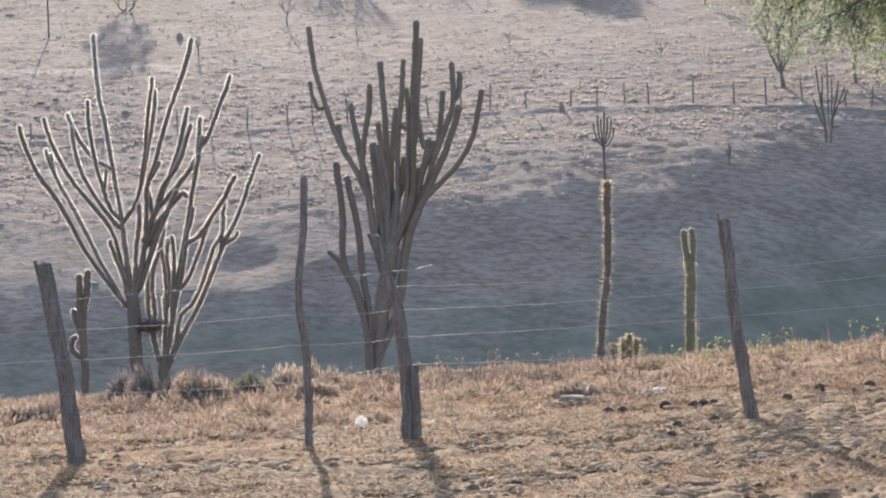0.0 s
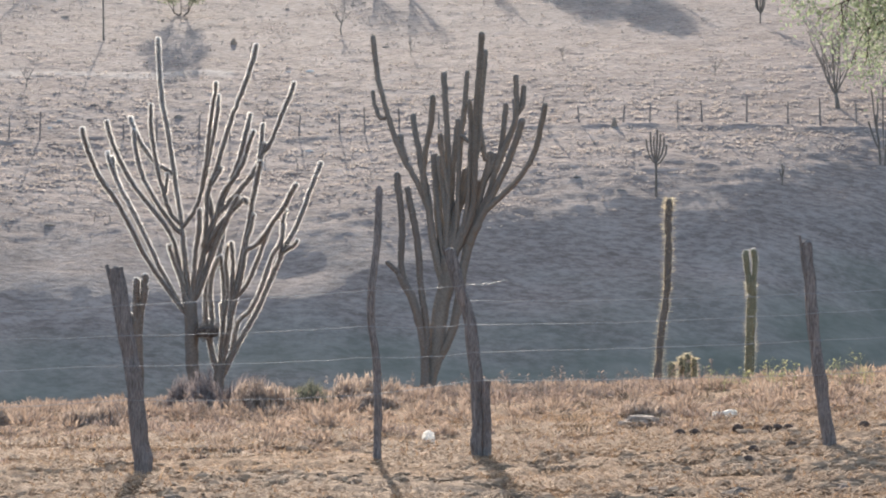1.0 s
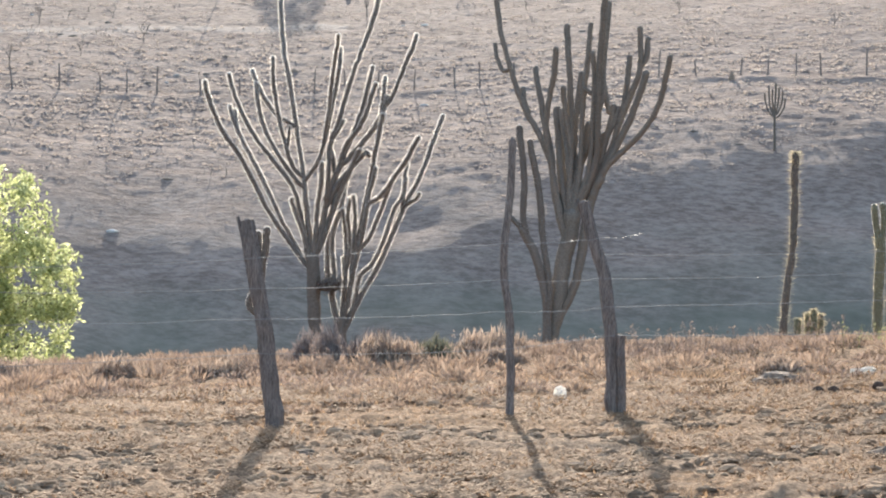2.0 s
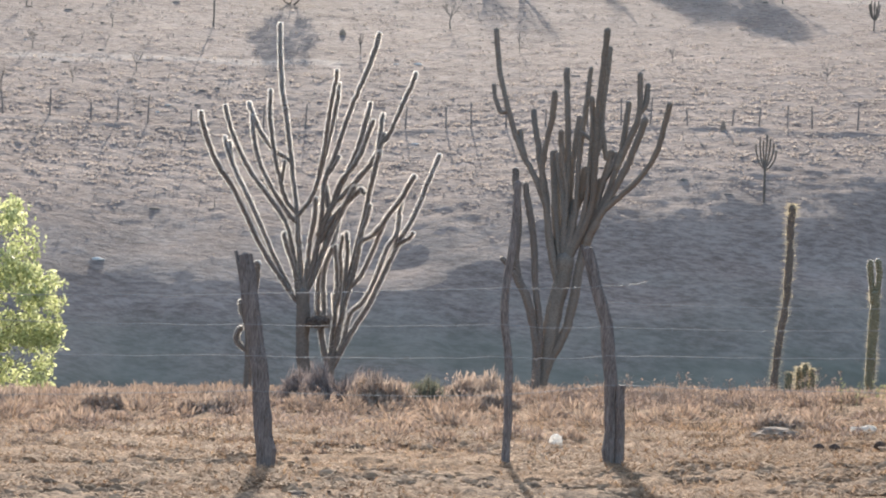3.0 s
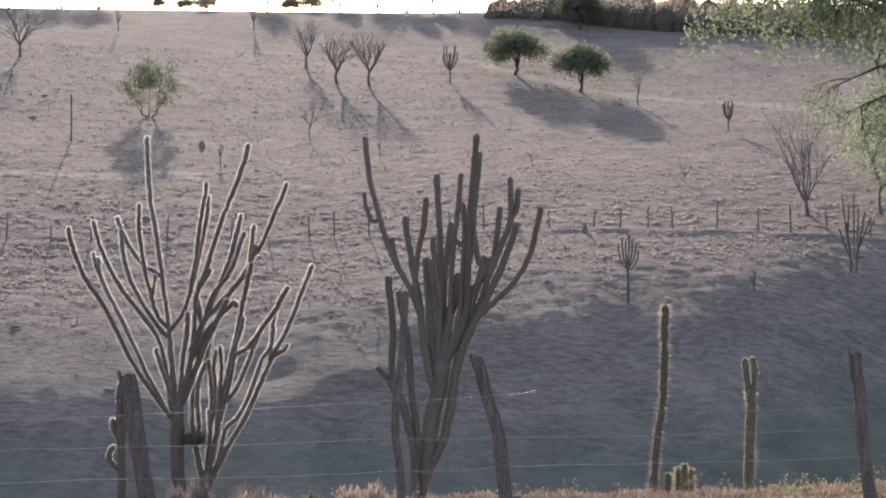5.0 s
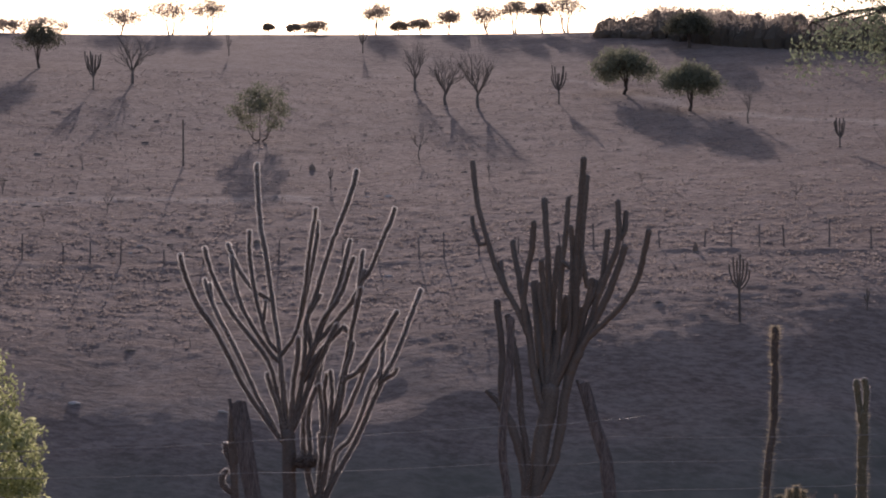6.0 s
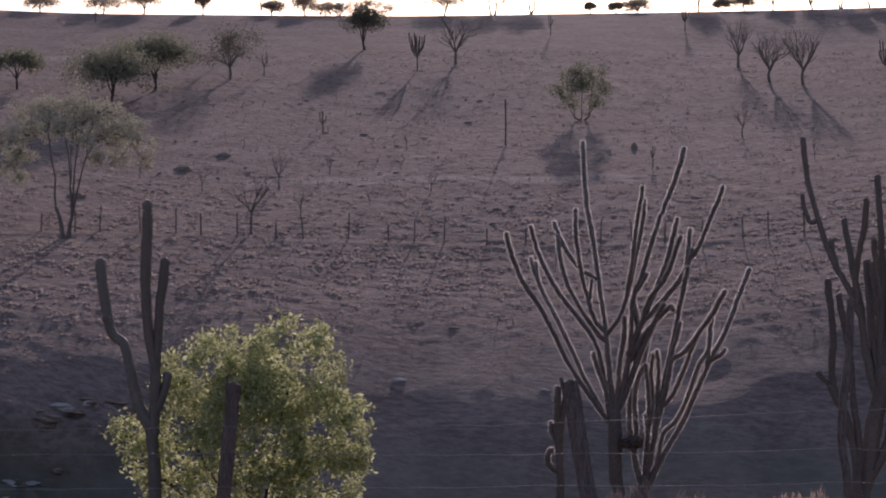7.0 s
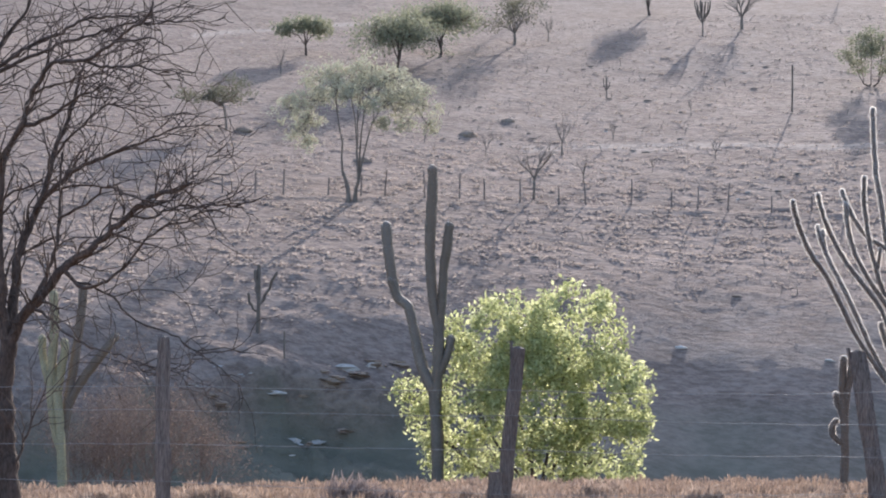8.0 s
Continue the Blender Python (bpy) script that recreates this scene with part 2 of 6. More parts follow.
def thing(name, place, label, category, group="", kind=""):
    ob = new(name)
    ob.empty_display_size = 0.1
    ob.location = place
    return tagged(ob, label, category, group, kind)


class Tubes:
    """Gathers tapered tubes into one quad mesh."""

    def __init__(self):
        self.v, self.f, self.n = [], [], 0

    def add(self, pts, radii, sides=6, ribs=0, depth=0.0, wobble=0.0, rng=None):
        pts = np.asarray(pts, float)
        tang = np.gradient(pts, axis=0)
        tang /= np.linalg.norm(tang, axis=1)[:, None] + 1e-9
        ref = np.array((0.31, 0.95, 0.05)) if abs(tang[0][1]) < 0.9 else np.array((0.95, 0.1, 0.31))
        th = np.arange(sides) * 2 * np.pi / sides
        shape = 1 + depth * np.cos(ribs * th) if ribs else np.ones(sides)
        rings = []
        for p, t, r in zip(pts, tang, radii):
            u = np.cross(t, ref)
            u /= np.linalg.norm(u) + 1e-9
            w = np.cross(t, u)
            rr = r * shape
            if wobble:
                rr = rr * (1 + wobble * rng.uniform(-1, 1, sides))
            rings.append(p + rr[:, None] * (np.cos(th)[:, None] * u + np.sin(th)[:, None] * w))
        k = len(pts)
        self.v.append(np.concatenate(rings))
        i, j = np.meshgrid(np.arange(k - 1), np.arange(sides), indexing="ij")
        a = self.n + i * sides + j
        b = self.n + i * sides + (j + 1) % sides
        self.f.append(np.stack([a, b, b + sides, a + sides], -1).reshape(-1, 4))
        self.n += k * sides

    def mesh(self, name, material, smooth=True):
        return fast_mesh(name, np.concatenate(self.v), np.concatenate(self.f), material, smooth)


def bezier(a, c, b, n):
    t = np.linspace(0, 1, n)[:, None]
    return (1 - t) ** 2 * np.asarray(a) + 2 * t * (1 - t) * np.asarray(c) + t**2 * np.asarray(b)


def smooth_line(points, step):
    """A curve through the points (Catmull-Rom), with a place about every step."""
    p = np.asarray(points, float)
    p = np.vstack([2 * p[0] - p[1], p, 2 * p[-1] - p[-2]])
    line = []
    for k in range(1, len(p) - 2):
        n = max(2, int(np.linalg.norm(p[k + 1] - p[k]) / step) + 1)
        t = np.linspace(0, 1, n, endpoint=False)[:, None]
        a, b, c, d = p[k - 1], p[k], p[k + 1], p[k + 2]
        line.append(0.5 * (2 * b + (c - a) * t + (2 * a - 5 * b + 4 * c - d) * t**2 + (3 * b - a - 3 * c + d) * t**3))
    return np.vstack(line + [p[-2:-1]])


def lump(name, size, material, seed, rings=6, sides=9, rough=0.25):
    """A rounded uneven lump that sits on its base."""
    rng = np.random.default_rng(seed)
    tb = Tubes()
    hs = np.sin(np.linspace(-0.5, 1, rings) * np.pi / 2)
    rad = np.cos(np.linspace(-0.5, 1, rings) * np.pi / 2) + 0.02
    pts = np.stack([0 * hs, 0 * hs, hs], -1)
    tb.add(pts, rad, sides, wobble=rough, rng=rng)
    v = np.concatenate(tb.v) * np.asarray(size)
    f = [list(q) for q in np.concatenate(tb.f)]
    me = bpy.data.meshes.new(name)
    me.from_pydata([tuple(p) for p in v], [], [tuple(int(i) for i in q) for q in f] + [tuple(range(sides - 1, -1, -1)), tuple(range(len(v) - sides, len(v)))])
    me.materials.append(material)
    me.polygons.foreach_set("use_smooth", [rough < 0.5] * len(me.polygons))
    return me


# ---- ground ----
def build_ground():
    fine = np.arange(-13.0, 38.0, 0.14)
    az = np.radians(np.concatenate([fine, np.arange(38.0, 347.0, 3.0)]))
    r = [[0.003, 0.1], np.geomspace(0.3, 8.0, 26)[:-1], np.arange(8.0, 19.5, 0.06), np.geomspace(19.5, 60, 90)[:-1], np.arange(60, 70, 0.5), np.arange(70, 126, 0.28), np.arange(126, 132, 0.5), np.arange(132, 232, 0.7), np.geomspace(232, 5000, 36)]
    r = np.concatenate(r)
    rr, aa = np.meshgrid(r, az, indexing="ij")
    x, y = -np.sin(aa) * rr, np.cos(aa) * rr
    z = ground_z(x, y)
    hill = np.clip((rr - 64) / 8, 0, 1)
    bare = np.clip(1.5 - np.abs(rr - 9.8 - 1.6 * grain(x / 1.5, y / 1.5, 7)) / 2.0, 0, 1) * np.clip(0.75 + 2.2 * grain(x / 0.8, y / 0.35, 8) + 1.8 * grain(x / 0.22, y / 0.12, 9), 0, 1)
    dark = np.clip(1.5 - np.hypot((x - 2.05) / 0.8, (y - 10.9) / 1.3) + 0.9 * grain(x / 0.3, y / 0.25, 10), 0, 1)
    soil = np.clip(np.maximum(bare, dark), 0, 1)
    near = np.clip((26 - rr) / 4, 0, 1) * np.clip((rr - 7.4) / 0.6, 0, 1)
    z = z + near * (0.03 * grain(x / 0.55, y / 0.4, 11) + 0.035 * grain(x / 0.13, y / 0.13, 12) + 0.025 * grain(x / 0.055, y / 0.07, 29)) + near * soil * (0.06 * np.abs(grain(x / 0.21, y / 0.17, 13)) + 0.05 * grain(x / 0.13, y / 0.12, 14))
    # band where the bank lies in shade; darkens the turf colour, flattens its relief
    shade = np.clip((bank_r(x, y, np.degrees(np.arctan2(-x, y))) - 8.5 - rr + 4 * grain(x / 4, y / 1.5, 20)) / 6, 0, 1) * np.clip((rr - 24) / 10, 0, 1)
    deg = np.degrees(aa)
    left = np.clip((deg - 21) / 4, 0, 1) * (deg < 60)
    ripple = grain(x / 1.5, rr / 0.62, 35) + 0.7 * grain(x / 0.7, rr / 0.6, 36)
    tuss = np.maximum(-0.1, grain(x / 1.0, y / 0.7, 15) + 0.8 * grain(x / 0.5, y / 0.45, 16))
    z = z + hill * np.clip((190 - rr) / 60, 0.15, 1) * (1 - (0.97 - 0.55 * left) * shade) * np.clip((rr - bank_r(x, y, deg) + 5) / 5, 0.3 + 0.5 * left, 1) * (0.085 * tuss + 0.03 * ripple + 0.05 * grain(x / 0.3, y / 0.3, 17))
    z = z + (0.06 + 0.035 * np.clip((7 - deg) / 4, 0, 1) * (deg > -60)) * np.exp(-(((rr - 98.6 + 0.5 * grain(x / 2, y / 2, 38)) / 0.4) ** 2))
    rough = np.clip(1.2 - np.abs(rr - 70.5) / 5, 0, 1) * left
    z = z + rough * (0.9 * grain(x / 2.6, y / 1.0, 18) + 0.6 * np.abs(grain(x / 0.9, y / 0.5, 19)) + 0.4 * grain(x / 0.25, y / 0.25, 26))
    nr, na = rr.shape
    v = np.stack([x, y, z], -1).reshape(-1, 3)
    v = np.concatenate([v, [[0, 0, float(ground_z(0, 0.01))]]])
    i, j = np.meshgrid(np.arange(nr - 1), np.arange(na), indexing="ij")
    a, b = i * na + j, i * na + (j + 1) % na
    f = np.stack([a, a + na, b + na, b], -1).reshape(-1, 4)
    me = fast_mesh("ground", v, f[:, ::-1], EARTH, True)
    pasture = np.clip((rr - 20) / 12, 0, 1)
    path = np.zeros_like(rr)
    for azs, rs, wid in (((11, 16, 22), (115.5, 116.5, 114.5), 1.1), ((25, 28, 31), (174, 169, 162), 1.6), ((-6, -3, -0.7, 2, 4), (141, 146, 150.5, 161, 172), 1.3)):
        inside = (deg > azs[0]) & (deg < azs[-1])
        path = np.maximum(path, inside * np.clip(1.3 - np.abs(rr - np.interp(deg, azs, rs) + 2 * grain(x / 3, y / 3, 33)) / wid, 0, 0.8))
    # "green" follows the shaded band: painted shade together with the hollow's turf tone
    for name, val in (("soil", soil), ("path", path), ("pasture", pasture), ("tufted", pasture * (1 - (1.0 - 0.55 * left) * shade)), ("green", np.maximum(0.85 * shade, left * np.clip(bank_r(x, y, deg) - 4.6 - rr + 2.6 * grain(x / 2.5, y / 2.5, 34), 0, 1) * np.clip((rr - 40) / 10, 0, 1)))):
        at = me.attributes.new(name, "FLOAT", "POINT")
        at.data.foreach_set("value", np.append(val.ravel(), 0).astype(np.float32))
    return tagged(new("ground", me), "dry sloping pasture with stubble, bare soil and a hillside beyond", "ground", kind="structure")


build_ground()


# ---- fence in the foreground ----
def fence_post(base, top, width, label, seed, bow=0.0, taper=0.75, flat=0.8, split=0.0, line=()):
    rng = np.random.default_rng(seed)
    base, top = Vector(base), Vector(top)
    base.z = float(ground_z(base.x, base.y)) - 0.01
    ob = thing("fence_post", base, label, "fence post", "posts of the wire fence")
    h = top - base
    pts = bezier((0, 0, -0.12), (h.x * 0.5 + bow, h.y * 0.5, h.z * 0.5), tuple(h), 14)
    if line:
        chain = smooth_line([(x, h.y * z / h.z, z) for x, z in line], 0.02)
        pts = np.vstack([[(0, 0, -0.12)], chain[np.linspace(0, len(chain) - 1, 13).astype(int)]])
    pts[1:-1, :2] += rng.normal(0, 0.0035, (12, 2))
    t = np.linspace(0, 1, 14)
    rad = width / 2 * (1 - (1 - taper) * t) * (1 + 0.06 * rng.normal(0, 1, 14).clip(-1.5, 1.5))
    tb = Tubes()
    tip = pts[-1] + (pts[-1] - pts[-2]) * 0.12
    tb.add(np.vstack([pts, tip]), np.append(rad, rad[-1] * 0.25), 12, ribs=5, depth=0.09, wobble=0.05, rng=rng)
    v = np.concatenate(tb.v)
    mid = np.repeat(np.vstack([pts, tip]), 12, axis=0)
    v[:, 1] = mid[:, 1] + (v[:, 1] - mid[:, 1]) * flat
    part("shaft", fast_mesh("shaft", v, np.concatenate(tb.f), WOOD, False), ob)
    if split:
        sp = Tubes()
        k = 9
        q = pts[k:] + np.array((-width * 0.30, 0.0, 0.0)) * np.linspace(0.6, 1.25, 14 - k)[:, None]
        q[-1] += np.array((-0.01, 0, split * 2))
        sp.add(q, np.linspace(width * 0.22, width * 0.10, 14 - k), 7, wobble=0.12, rng=rng)
        part("splinter", sp.mesh("splinter", WOOD, False), ob, "split sliver of grey wood")
    return ob


fence_post((-6.52, 10.61, -0.11), (-6.54, 10.61, 1.16), 0.098, "straight weathered wooden fence post beside a bare tree", 1, 0.0, 0.8)
fence_post((-4.40, 10.61, -0.06), (-4.29, 10.61, 1.16), 0.085, "grey split wooden fence post before a leafy bush", 2, -0.01, 0.85, split=0.02)
fence_post((-4.43, 10.56, -0.06), (-4.40, 10.60, 0.48), 0.13, "short thick wooden stub post set against a taller one", 3, 0.01, 0.8)
fence_post((-2.42, 11.20, 0.0), (-2.59, 11.28, 1.18), 0.112, "stout split fence post of weathered grey wood, leaning", 4, 0.0, 0.74, split=0.01, line=((0.0, 0.0), (-0.025, 0.24), (-0.05, 0.47), (-0.09, 0.73), (-0.135, 0.97), (-0.17, 1.18)))
fence_post((-1.138, 11.74, -0.01), (-1.13, 11.80, 1.63), 0.052, "thin tall crooked fence stake of dark wood", 5, 0.0, 0.85, 1.0, line=((0.0, 0.0), (0.0, 0.40), (-0.006, 0.61), (-0.026, 0.78), (-0.04, 0.91), (-0.028, 1.09), (0.003, 1.30), (0.014, 1.63)))
fence_post((-0.552, 11.90, 0.0), (-0.725, 11.98, 1.26), 0.078, "curved grey fence post leaning sideways at the top", 6, 0.0, 0.88, split=0.01, line=((0.0, 0.0), (-0.005, 0.30), (-0.012, 0.50), (-0.038, 0.74), (-0.07, 0.90), (-0.122, 1.07), (-0.173, 1.26)))
fence_post((-0.496, 11.885, 0.0), (-0.497, 11.89, 0.47), 0.052, "short wooden stub post set against a curved one", 7, 0.0, 0.95)
fence_post((1.487, 11.40, 0.12), (1.36, 11.48, 1.30), 0.078, "leaning weathered fence post on the bare soil", 8, 0.0, 0.75, split=0.02, line=((0.0, 0.0), (-0.04, 0.26), (-0.082, 0.52), (-0.10, 0.75), (-0.116, 0.98), (-0.13, 1.17)))
fence_post((3.55, 11.1, 0.30), (3.5, 11.15, 1.50), 0.085, "leaning weathered fence post on the bare soil", 9, -0.02, 0.8)
fence_post((-8.7, 10.2, -0.15), (-8.72, 10.22, 1.10), 0.085, "straight weathered wooden fence post beside a bare tree", 10, 0.0, 0.8)


def fence_wires():
    rng = np.random.default_rng(4)
    runs = []
    xs, ys = (-8.71, -6.53, -4.32, -2.52, -1.16, -0.61), (10.2, 10.6, 10.58, 11.20, 11.74, 11.90)
    for zs in ((0.84, 0.88, 0.935, 0.955, 1.014, 1.04), (0.70, 0.74, 0.797, 0.783, 0.804, 0.803), (0.50, 0.54, 0.614, 0.612, 0.618, 0.632), (0.28, 0.32, 0.37, 0.415, 0.40, 0.467)):
        runs.append([np.array((x, y - 0.04, z)) for x, y, z in zip(xs, ys, zs)])
    runs[0].append(np.array((-0.365, 11.79, 1.072)))
    xs, ys = (-0.59, 1.42, 3.52), (11.90, 11.42, 11.1)
    for zs in ((0.945, 1.01, 1.20), (0.803, 0.90, 1.08), (0.638, 0.745, 0.92), (0.467, 0.55, 0.72)):
        runs.append([np.array((x, y - 0.04, z)) for x, y, z in zip(xs, ys, zs)])
    for run in runs:
        ob = thing("fence_wire", tuple(run[0]), "slack strand of barbed wire strung along the posts", "wire", "strands of the wire fence")
        tb, barbs = Tubes(), Tubes()
        line = []
        for k, (a, b) in enumerate(zip(run, run[1:])):
            t = np.linspace(0, 1, 17)[: 17 if k == len(run) - 2 else 16]
            p = a + (b - a) * t[:, None]
            p[:, 2] -= 4 * t * (1 - t) * rng.uniform(0.004, 0.016)
            line.append(p)
        p = np.concatenate(line) - run[0]
        p[1:-1] += rng.normal(0, 0.002, (len(p) - 2, 3))
        tb.add(p, np.full(len(p), 0.0019), 5)
        for q in p:
            w = rng.normal(0, 1, 3)
            w /= np.linalg.norm(w)
            barbs.add([q - w * 0.012, q + w * 0.012], [0.0012, 0.0012], 3)
        part("strand", tb.mesh("strand", WIRE), ob)
        tagged(part("barbing", barbs.mesh("barbing", WIRE), ob), kind="stuff")


fence_wires()


# ---- cacti ----
def column(pts, r0, r1, ribs, groove, rng, pinch=0.10):
    """A ribbed column with a domed tip along a line of points."""
    tb = Tubes()
    n = len(pts)
    t = np.linspace(0, 1, n)
    joints = 1 - pinch * np.exp(-((((t * rng.uniform(2.2, 4.2) + rng.uniform(0, 1)) % 1.0) - 0.5) / 0.07) ** 2)
    rad = (r0 + (r1 - r0) * np.minimum(1, t * 3)) * joints * (1 + 0.04 * np.sin(t * rng.uniform(6, 14) + rng.uniform(0, 6)))
    step = pts[-1] - pts[-2]
    step = step / np.linalg.norm(step)
    dome = [pts[-1] + step * rad[-1] * k for k in (0.45, 0.8, 1.0)]
    foot = pts[0] - (pts[1] - pts[0]) / np.linalg.norm(pts[1] - pts[0]) * rad[0] * 0.6
    tb.add(np.vstack([foot, pts, dome]), np.concatenate([[rad[0] * 0.08], rad, rad[-1] * np.array((0.85, 0.5, 0.08))]), ribs * 2, ribs=ribs, depth=groove)
    return tb, np.vstack([pts, dome]), np.concatenate([rad, rad[-1] * np.array((0.85, 0.5, 0.1))])


def spines(line, rad, per_metre, length, width, rng, upper=0.0, dense_tip=1.0):
    """Pointed needles round a column; upper: share of the line from which they start."""
    seg = np.linalg.norm(np.diff(line, axis=0), axis=1)
    total = seg.sum()
    n = int(total * per_metre)
    s = rng.uniform(upper, 1, n) if per_metre < 900 else rng.uniform(0, 1, n) ** 0.62
    m = int(260 * dense_tip) if per_metre > 900 else int(n * 0.2)
    s = np.concatenate([s, 1 - rng.uniform(0, 1, m) ** 2 * min(0.9, 0.16 / total)])
    n = len(s)
    cum = np.concatenate([[0], np.cumsum(seg)]) / total
    p = np.stack([np.interp(s, cum, line[:, k]) for k in range(3)], -1)
    d = np.stack([np.interp(s, (cum[1:] + cum[:-1]) / 2, np.diff(line, axis=0)[:, k] / seg) for k in range(3)], -1)
    d /= np.linalg.norm(d, axis=1)[:, None]
    out = rng.normal(0, 1, (n, 3))
    out -= (out * d).sum(1)[:, None] * d
    out /= np.linalg.norm(out, axis=1)[:, None]
    r = np.interp(s, cum, rad)
    root = p + out * (r * 0.9)[:, None]
    way = out + d * rng.normal(0.15, 0.12, n)[:, None] + rng.normal(0, 0.1, (n, 3))
    way /= np.linalg.norm(way, axis=1)[:, None]
    tip = root + way * (length * rng.uniform(0.5, 1.2, n))[:, None]
    side = np.cross(way, rng.normal(0, 1, (n, 3)))
    side /= np.linalg.norm(side, axis=1)[:, None]
    v = np.stack([root - side * width, root + side * width, tip], 1).reshape(-1, 3)
    return v, np.arange(3 * n).reshape(-1, 3)


def cactus(place, label, trunks, arms, material, seed, r_trunk, r_arm, spread=0.4, group="", ribs=6):
    """Trunks and arms as (x0, z0, x1, z1, x2, z2): start, bend and tip in the plane across the view."""
    rng = np.random.default_rng(seed)
    ob = thing("cactus", place, label, "cactus", group)
    for kind, rows in (("trunk", trunks), ("arm", arms)):
        for row in rows:
            x0, z0, x1, z1, x2, z2 = row
            phase = 0.9 + seed

            def spot(x, z, extra=0.0):
                dy = spread * math.sin(4.2 * x + phase) * min(z, 4.5) / 3.5 + extra
                k = dy / ob.location.y
                return (x + k * (ob.location.x + x - 0.2), dy, z + k * (ob.location.z + z - 1.58))

            more = rng.uniform(-0.5, 0.5) * spread
            a, c, b = spot(x0, z0), spot(x1, z1, more * 0.15), spot(x2, z2, more)
            if kind == "trunk":
                a = (x0, 0, z0 - 0.4)
            length = math.dist(a, c) + math.dist(c, b)
            pts = bezier(a, c, b, max(9, int(length * 14)))
            u = np.linspace(0, 1, len(pts))[:, None]
            bend = rng.uniform(-1, 1, (2, 3)) * np.array((1, 1, 0)) * (0.030 if r_arm > 0.045 else 0.010) * min(1.0, length / 1.5)
            if kind == "arm":
                pts += np.sin(np.pi * u) * (bend[0] * np.sin(2 * np.pi * u * 1.3 + 1) + bend[1] * np.sin(2 * np.pi * u * 2.7))
            pts[1:-1] += rng.normal(0, 0.003, (len(pts) - 2, 3))
            girth = r_arm * rng.uniform(0.82, 1.08)
            r0, r1 = (r_trunk, r_trunk * 0.8) if kind == "trunk" else (girth * 0.65, girth)
            tb = column(pts, r0, r1, ribs, 0.15, rng)[0]
            part(kind, tb.mesh(kind, material), ob)
    return ob


class Candelabra:
    """A branching columnar cactus: stems drawn as x, z across the view, each rooted on an earlier one."""

    def __init__(self, place, label, material, seed, needles, needle_length, needle_mat, deep=0.26, ribs=8, pinch=0.10, needle_width=0.0012, bare_trunk=True, group=""):
        self.ob = thing("cactus", place, label, "cactus", group)
        self.pinch, self.needle_width, self.bare_trunk = pinch, needle_width, bare_trunk
        self.place, self.material, self.rng = place, material, np.random.default_rng(seed)
        self.needles, self.needle_length, self.needle_mat, self.deep, self.ribs = needles, needle_length, needle_mat, deep, ribs
        self.lines = []

    def stem(self, kind, parent, r0, r1, *xz):
        rng = self.rng
        p = np.array(xz, float).reshape(-1, 2)
        d0 = 0.0
        if parent < 0:
            p = np.vstack([(p[0][0], min(p[0][1], 0.0) - 0.3), p])
        else:
            flat, depth = self.lines[parent]
            k = int(np.argmin(((flat - p[0]) ** 2).sum(1)))
            p[0], d0 = flat[k], depth[k]
        flat = smooth_line(p, 0.06)
        run = np.concatenate([[0], np.cumsum(np.linalg.norm(np.diff(flat, axis=0), axis=1))])
        depth = d0 + rng.uniform(-1, 1) * self.deep * run * np.sqrt(run / run[-1]) * (kind == "arm")
        self.lines.append((flat, depth))
        share = depth / self.place.y
        pts = np.stack([flat[:, 0] + share * (self.place.x + flat[:, 0]), depth, flat[:, 1] + share * (self.place.z + flat[:, 1] - 1.58)], -1)
        pts[1:-1] += rng.normal(0, 0.0025, (len(pts) - 2, 3))
        tb, line, rad = column(pts, r0, r1, self.ribs, 0.15, rng, self.pinch)
        ob = part(kind, tb.mesh(kind, self.material), self.ob)
        if kind == "arm" or not self.bare_trunk:
            v, f = spines(line, rad, self.needles, self.needle_length, self.needle_width, rng, 0.0, 1.8)
            tagged(part("spine_cover", fast_mesh("spine_cover", v, f, self.needle_mat), ob, "short pale spines catching the light"), kind="stuff")


left_cactus = Candelabra(on_ground(-4.77, 23.5), "large many-armed columnar cactus edged with pale spines", CACTUS, 11, 3800, 0.024, SPINE)
left_cactus.stem("trunk", -1, 0.075, 0.07, -0, 0.01, -0.01, 0.19, -0.05, 0.45, -0.06, 0.77, -0.06, 1.02, -0.07, 1.19)
left_cactus.stem("arm", 0, 0.027, 0.026, -0.06, 1.02, -0.17, 1.14, -0.35, 1.38, -0.6, 1.75, -0.92, 2.37, -1.13, 2.67, -1.29, 3.04, -1.34, 3.26)
left_cactus.stem("arm", 0, 0.029, 0.025, -0.06, 1.04, -0.13, 1.22, -0.19, 1.6, -0.26, 1.92, -0.37, 2.13, -0.56, 2.37, -0.79, 2.68, -0.98, 3.08, -1.05, 3.34)
left_cactus.stem("arm", 1, 0.024, 0.025, -0.17, 1.14, -0.27, 1.33, -0.41, 1.58, -0.57, 1.92, -0.7, 2.19, -0.84, 2.45, -0.96, 2.71, -0.99, 2.92)
left_cactus.stem("arm", 3, 0.021, 0.021, -0.94, 2.66, -0.98, 2.74, -1.03, 2.87, -1.05, 2.98)
left_cactus.stem("arm", 0, 0.034, 0.026, -0.06, 1.09, -0.09, 1.35, -0.12, 1.61, -0.15, 1.92, -0.18, 2.23, -0.22, 2.5, -0.26, 2.79, -0.32, 3.21, -0.39, 3.6, -0.42, 3.98, -0.43, 4.3)
left_cactus.stem("arm", 5, 0.021, 0.024, -0.26, 2.74, -0.34, 2.77, -0.49, 2.87, -0.63, 3.06, -0.73, 3.27, -0.77, 3.38)
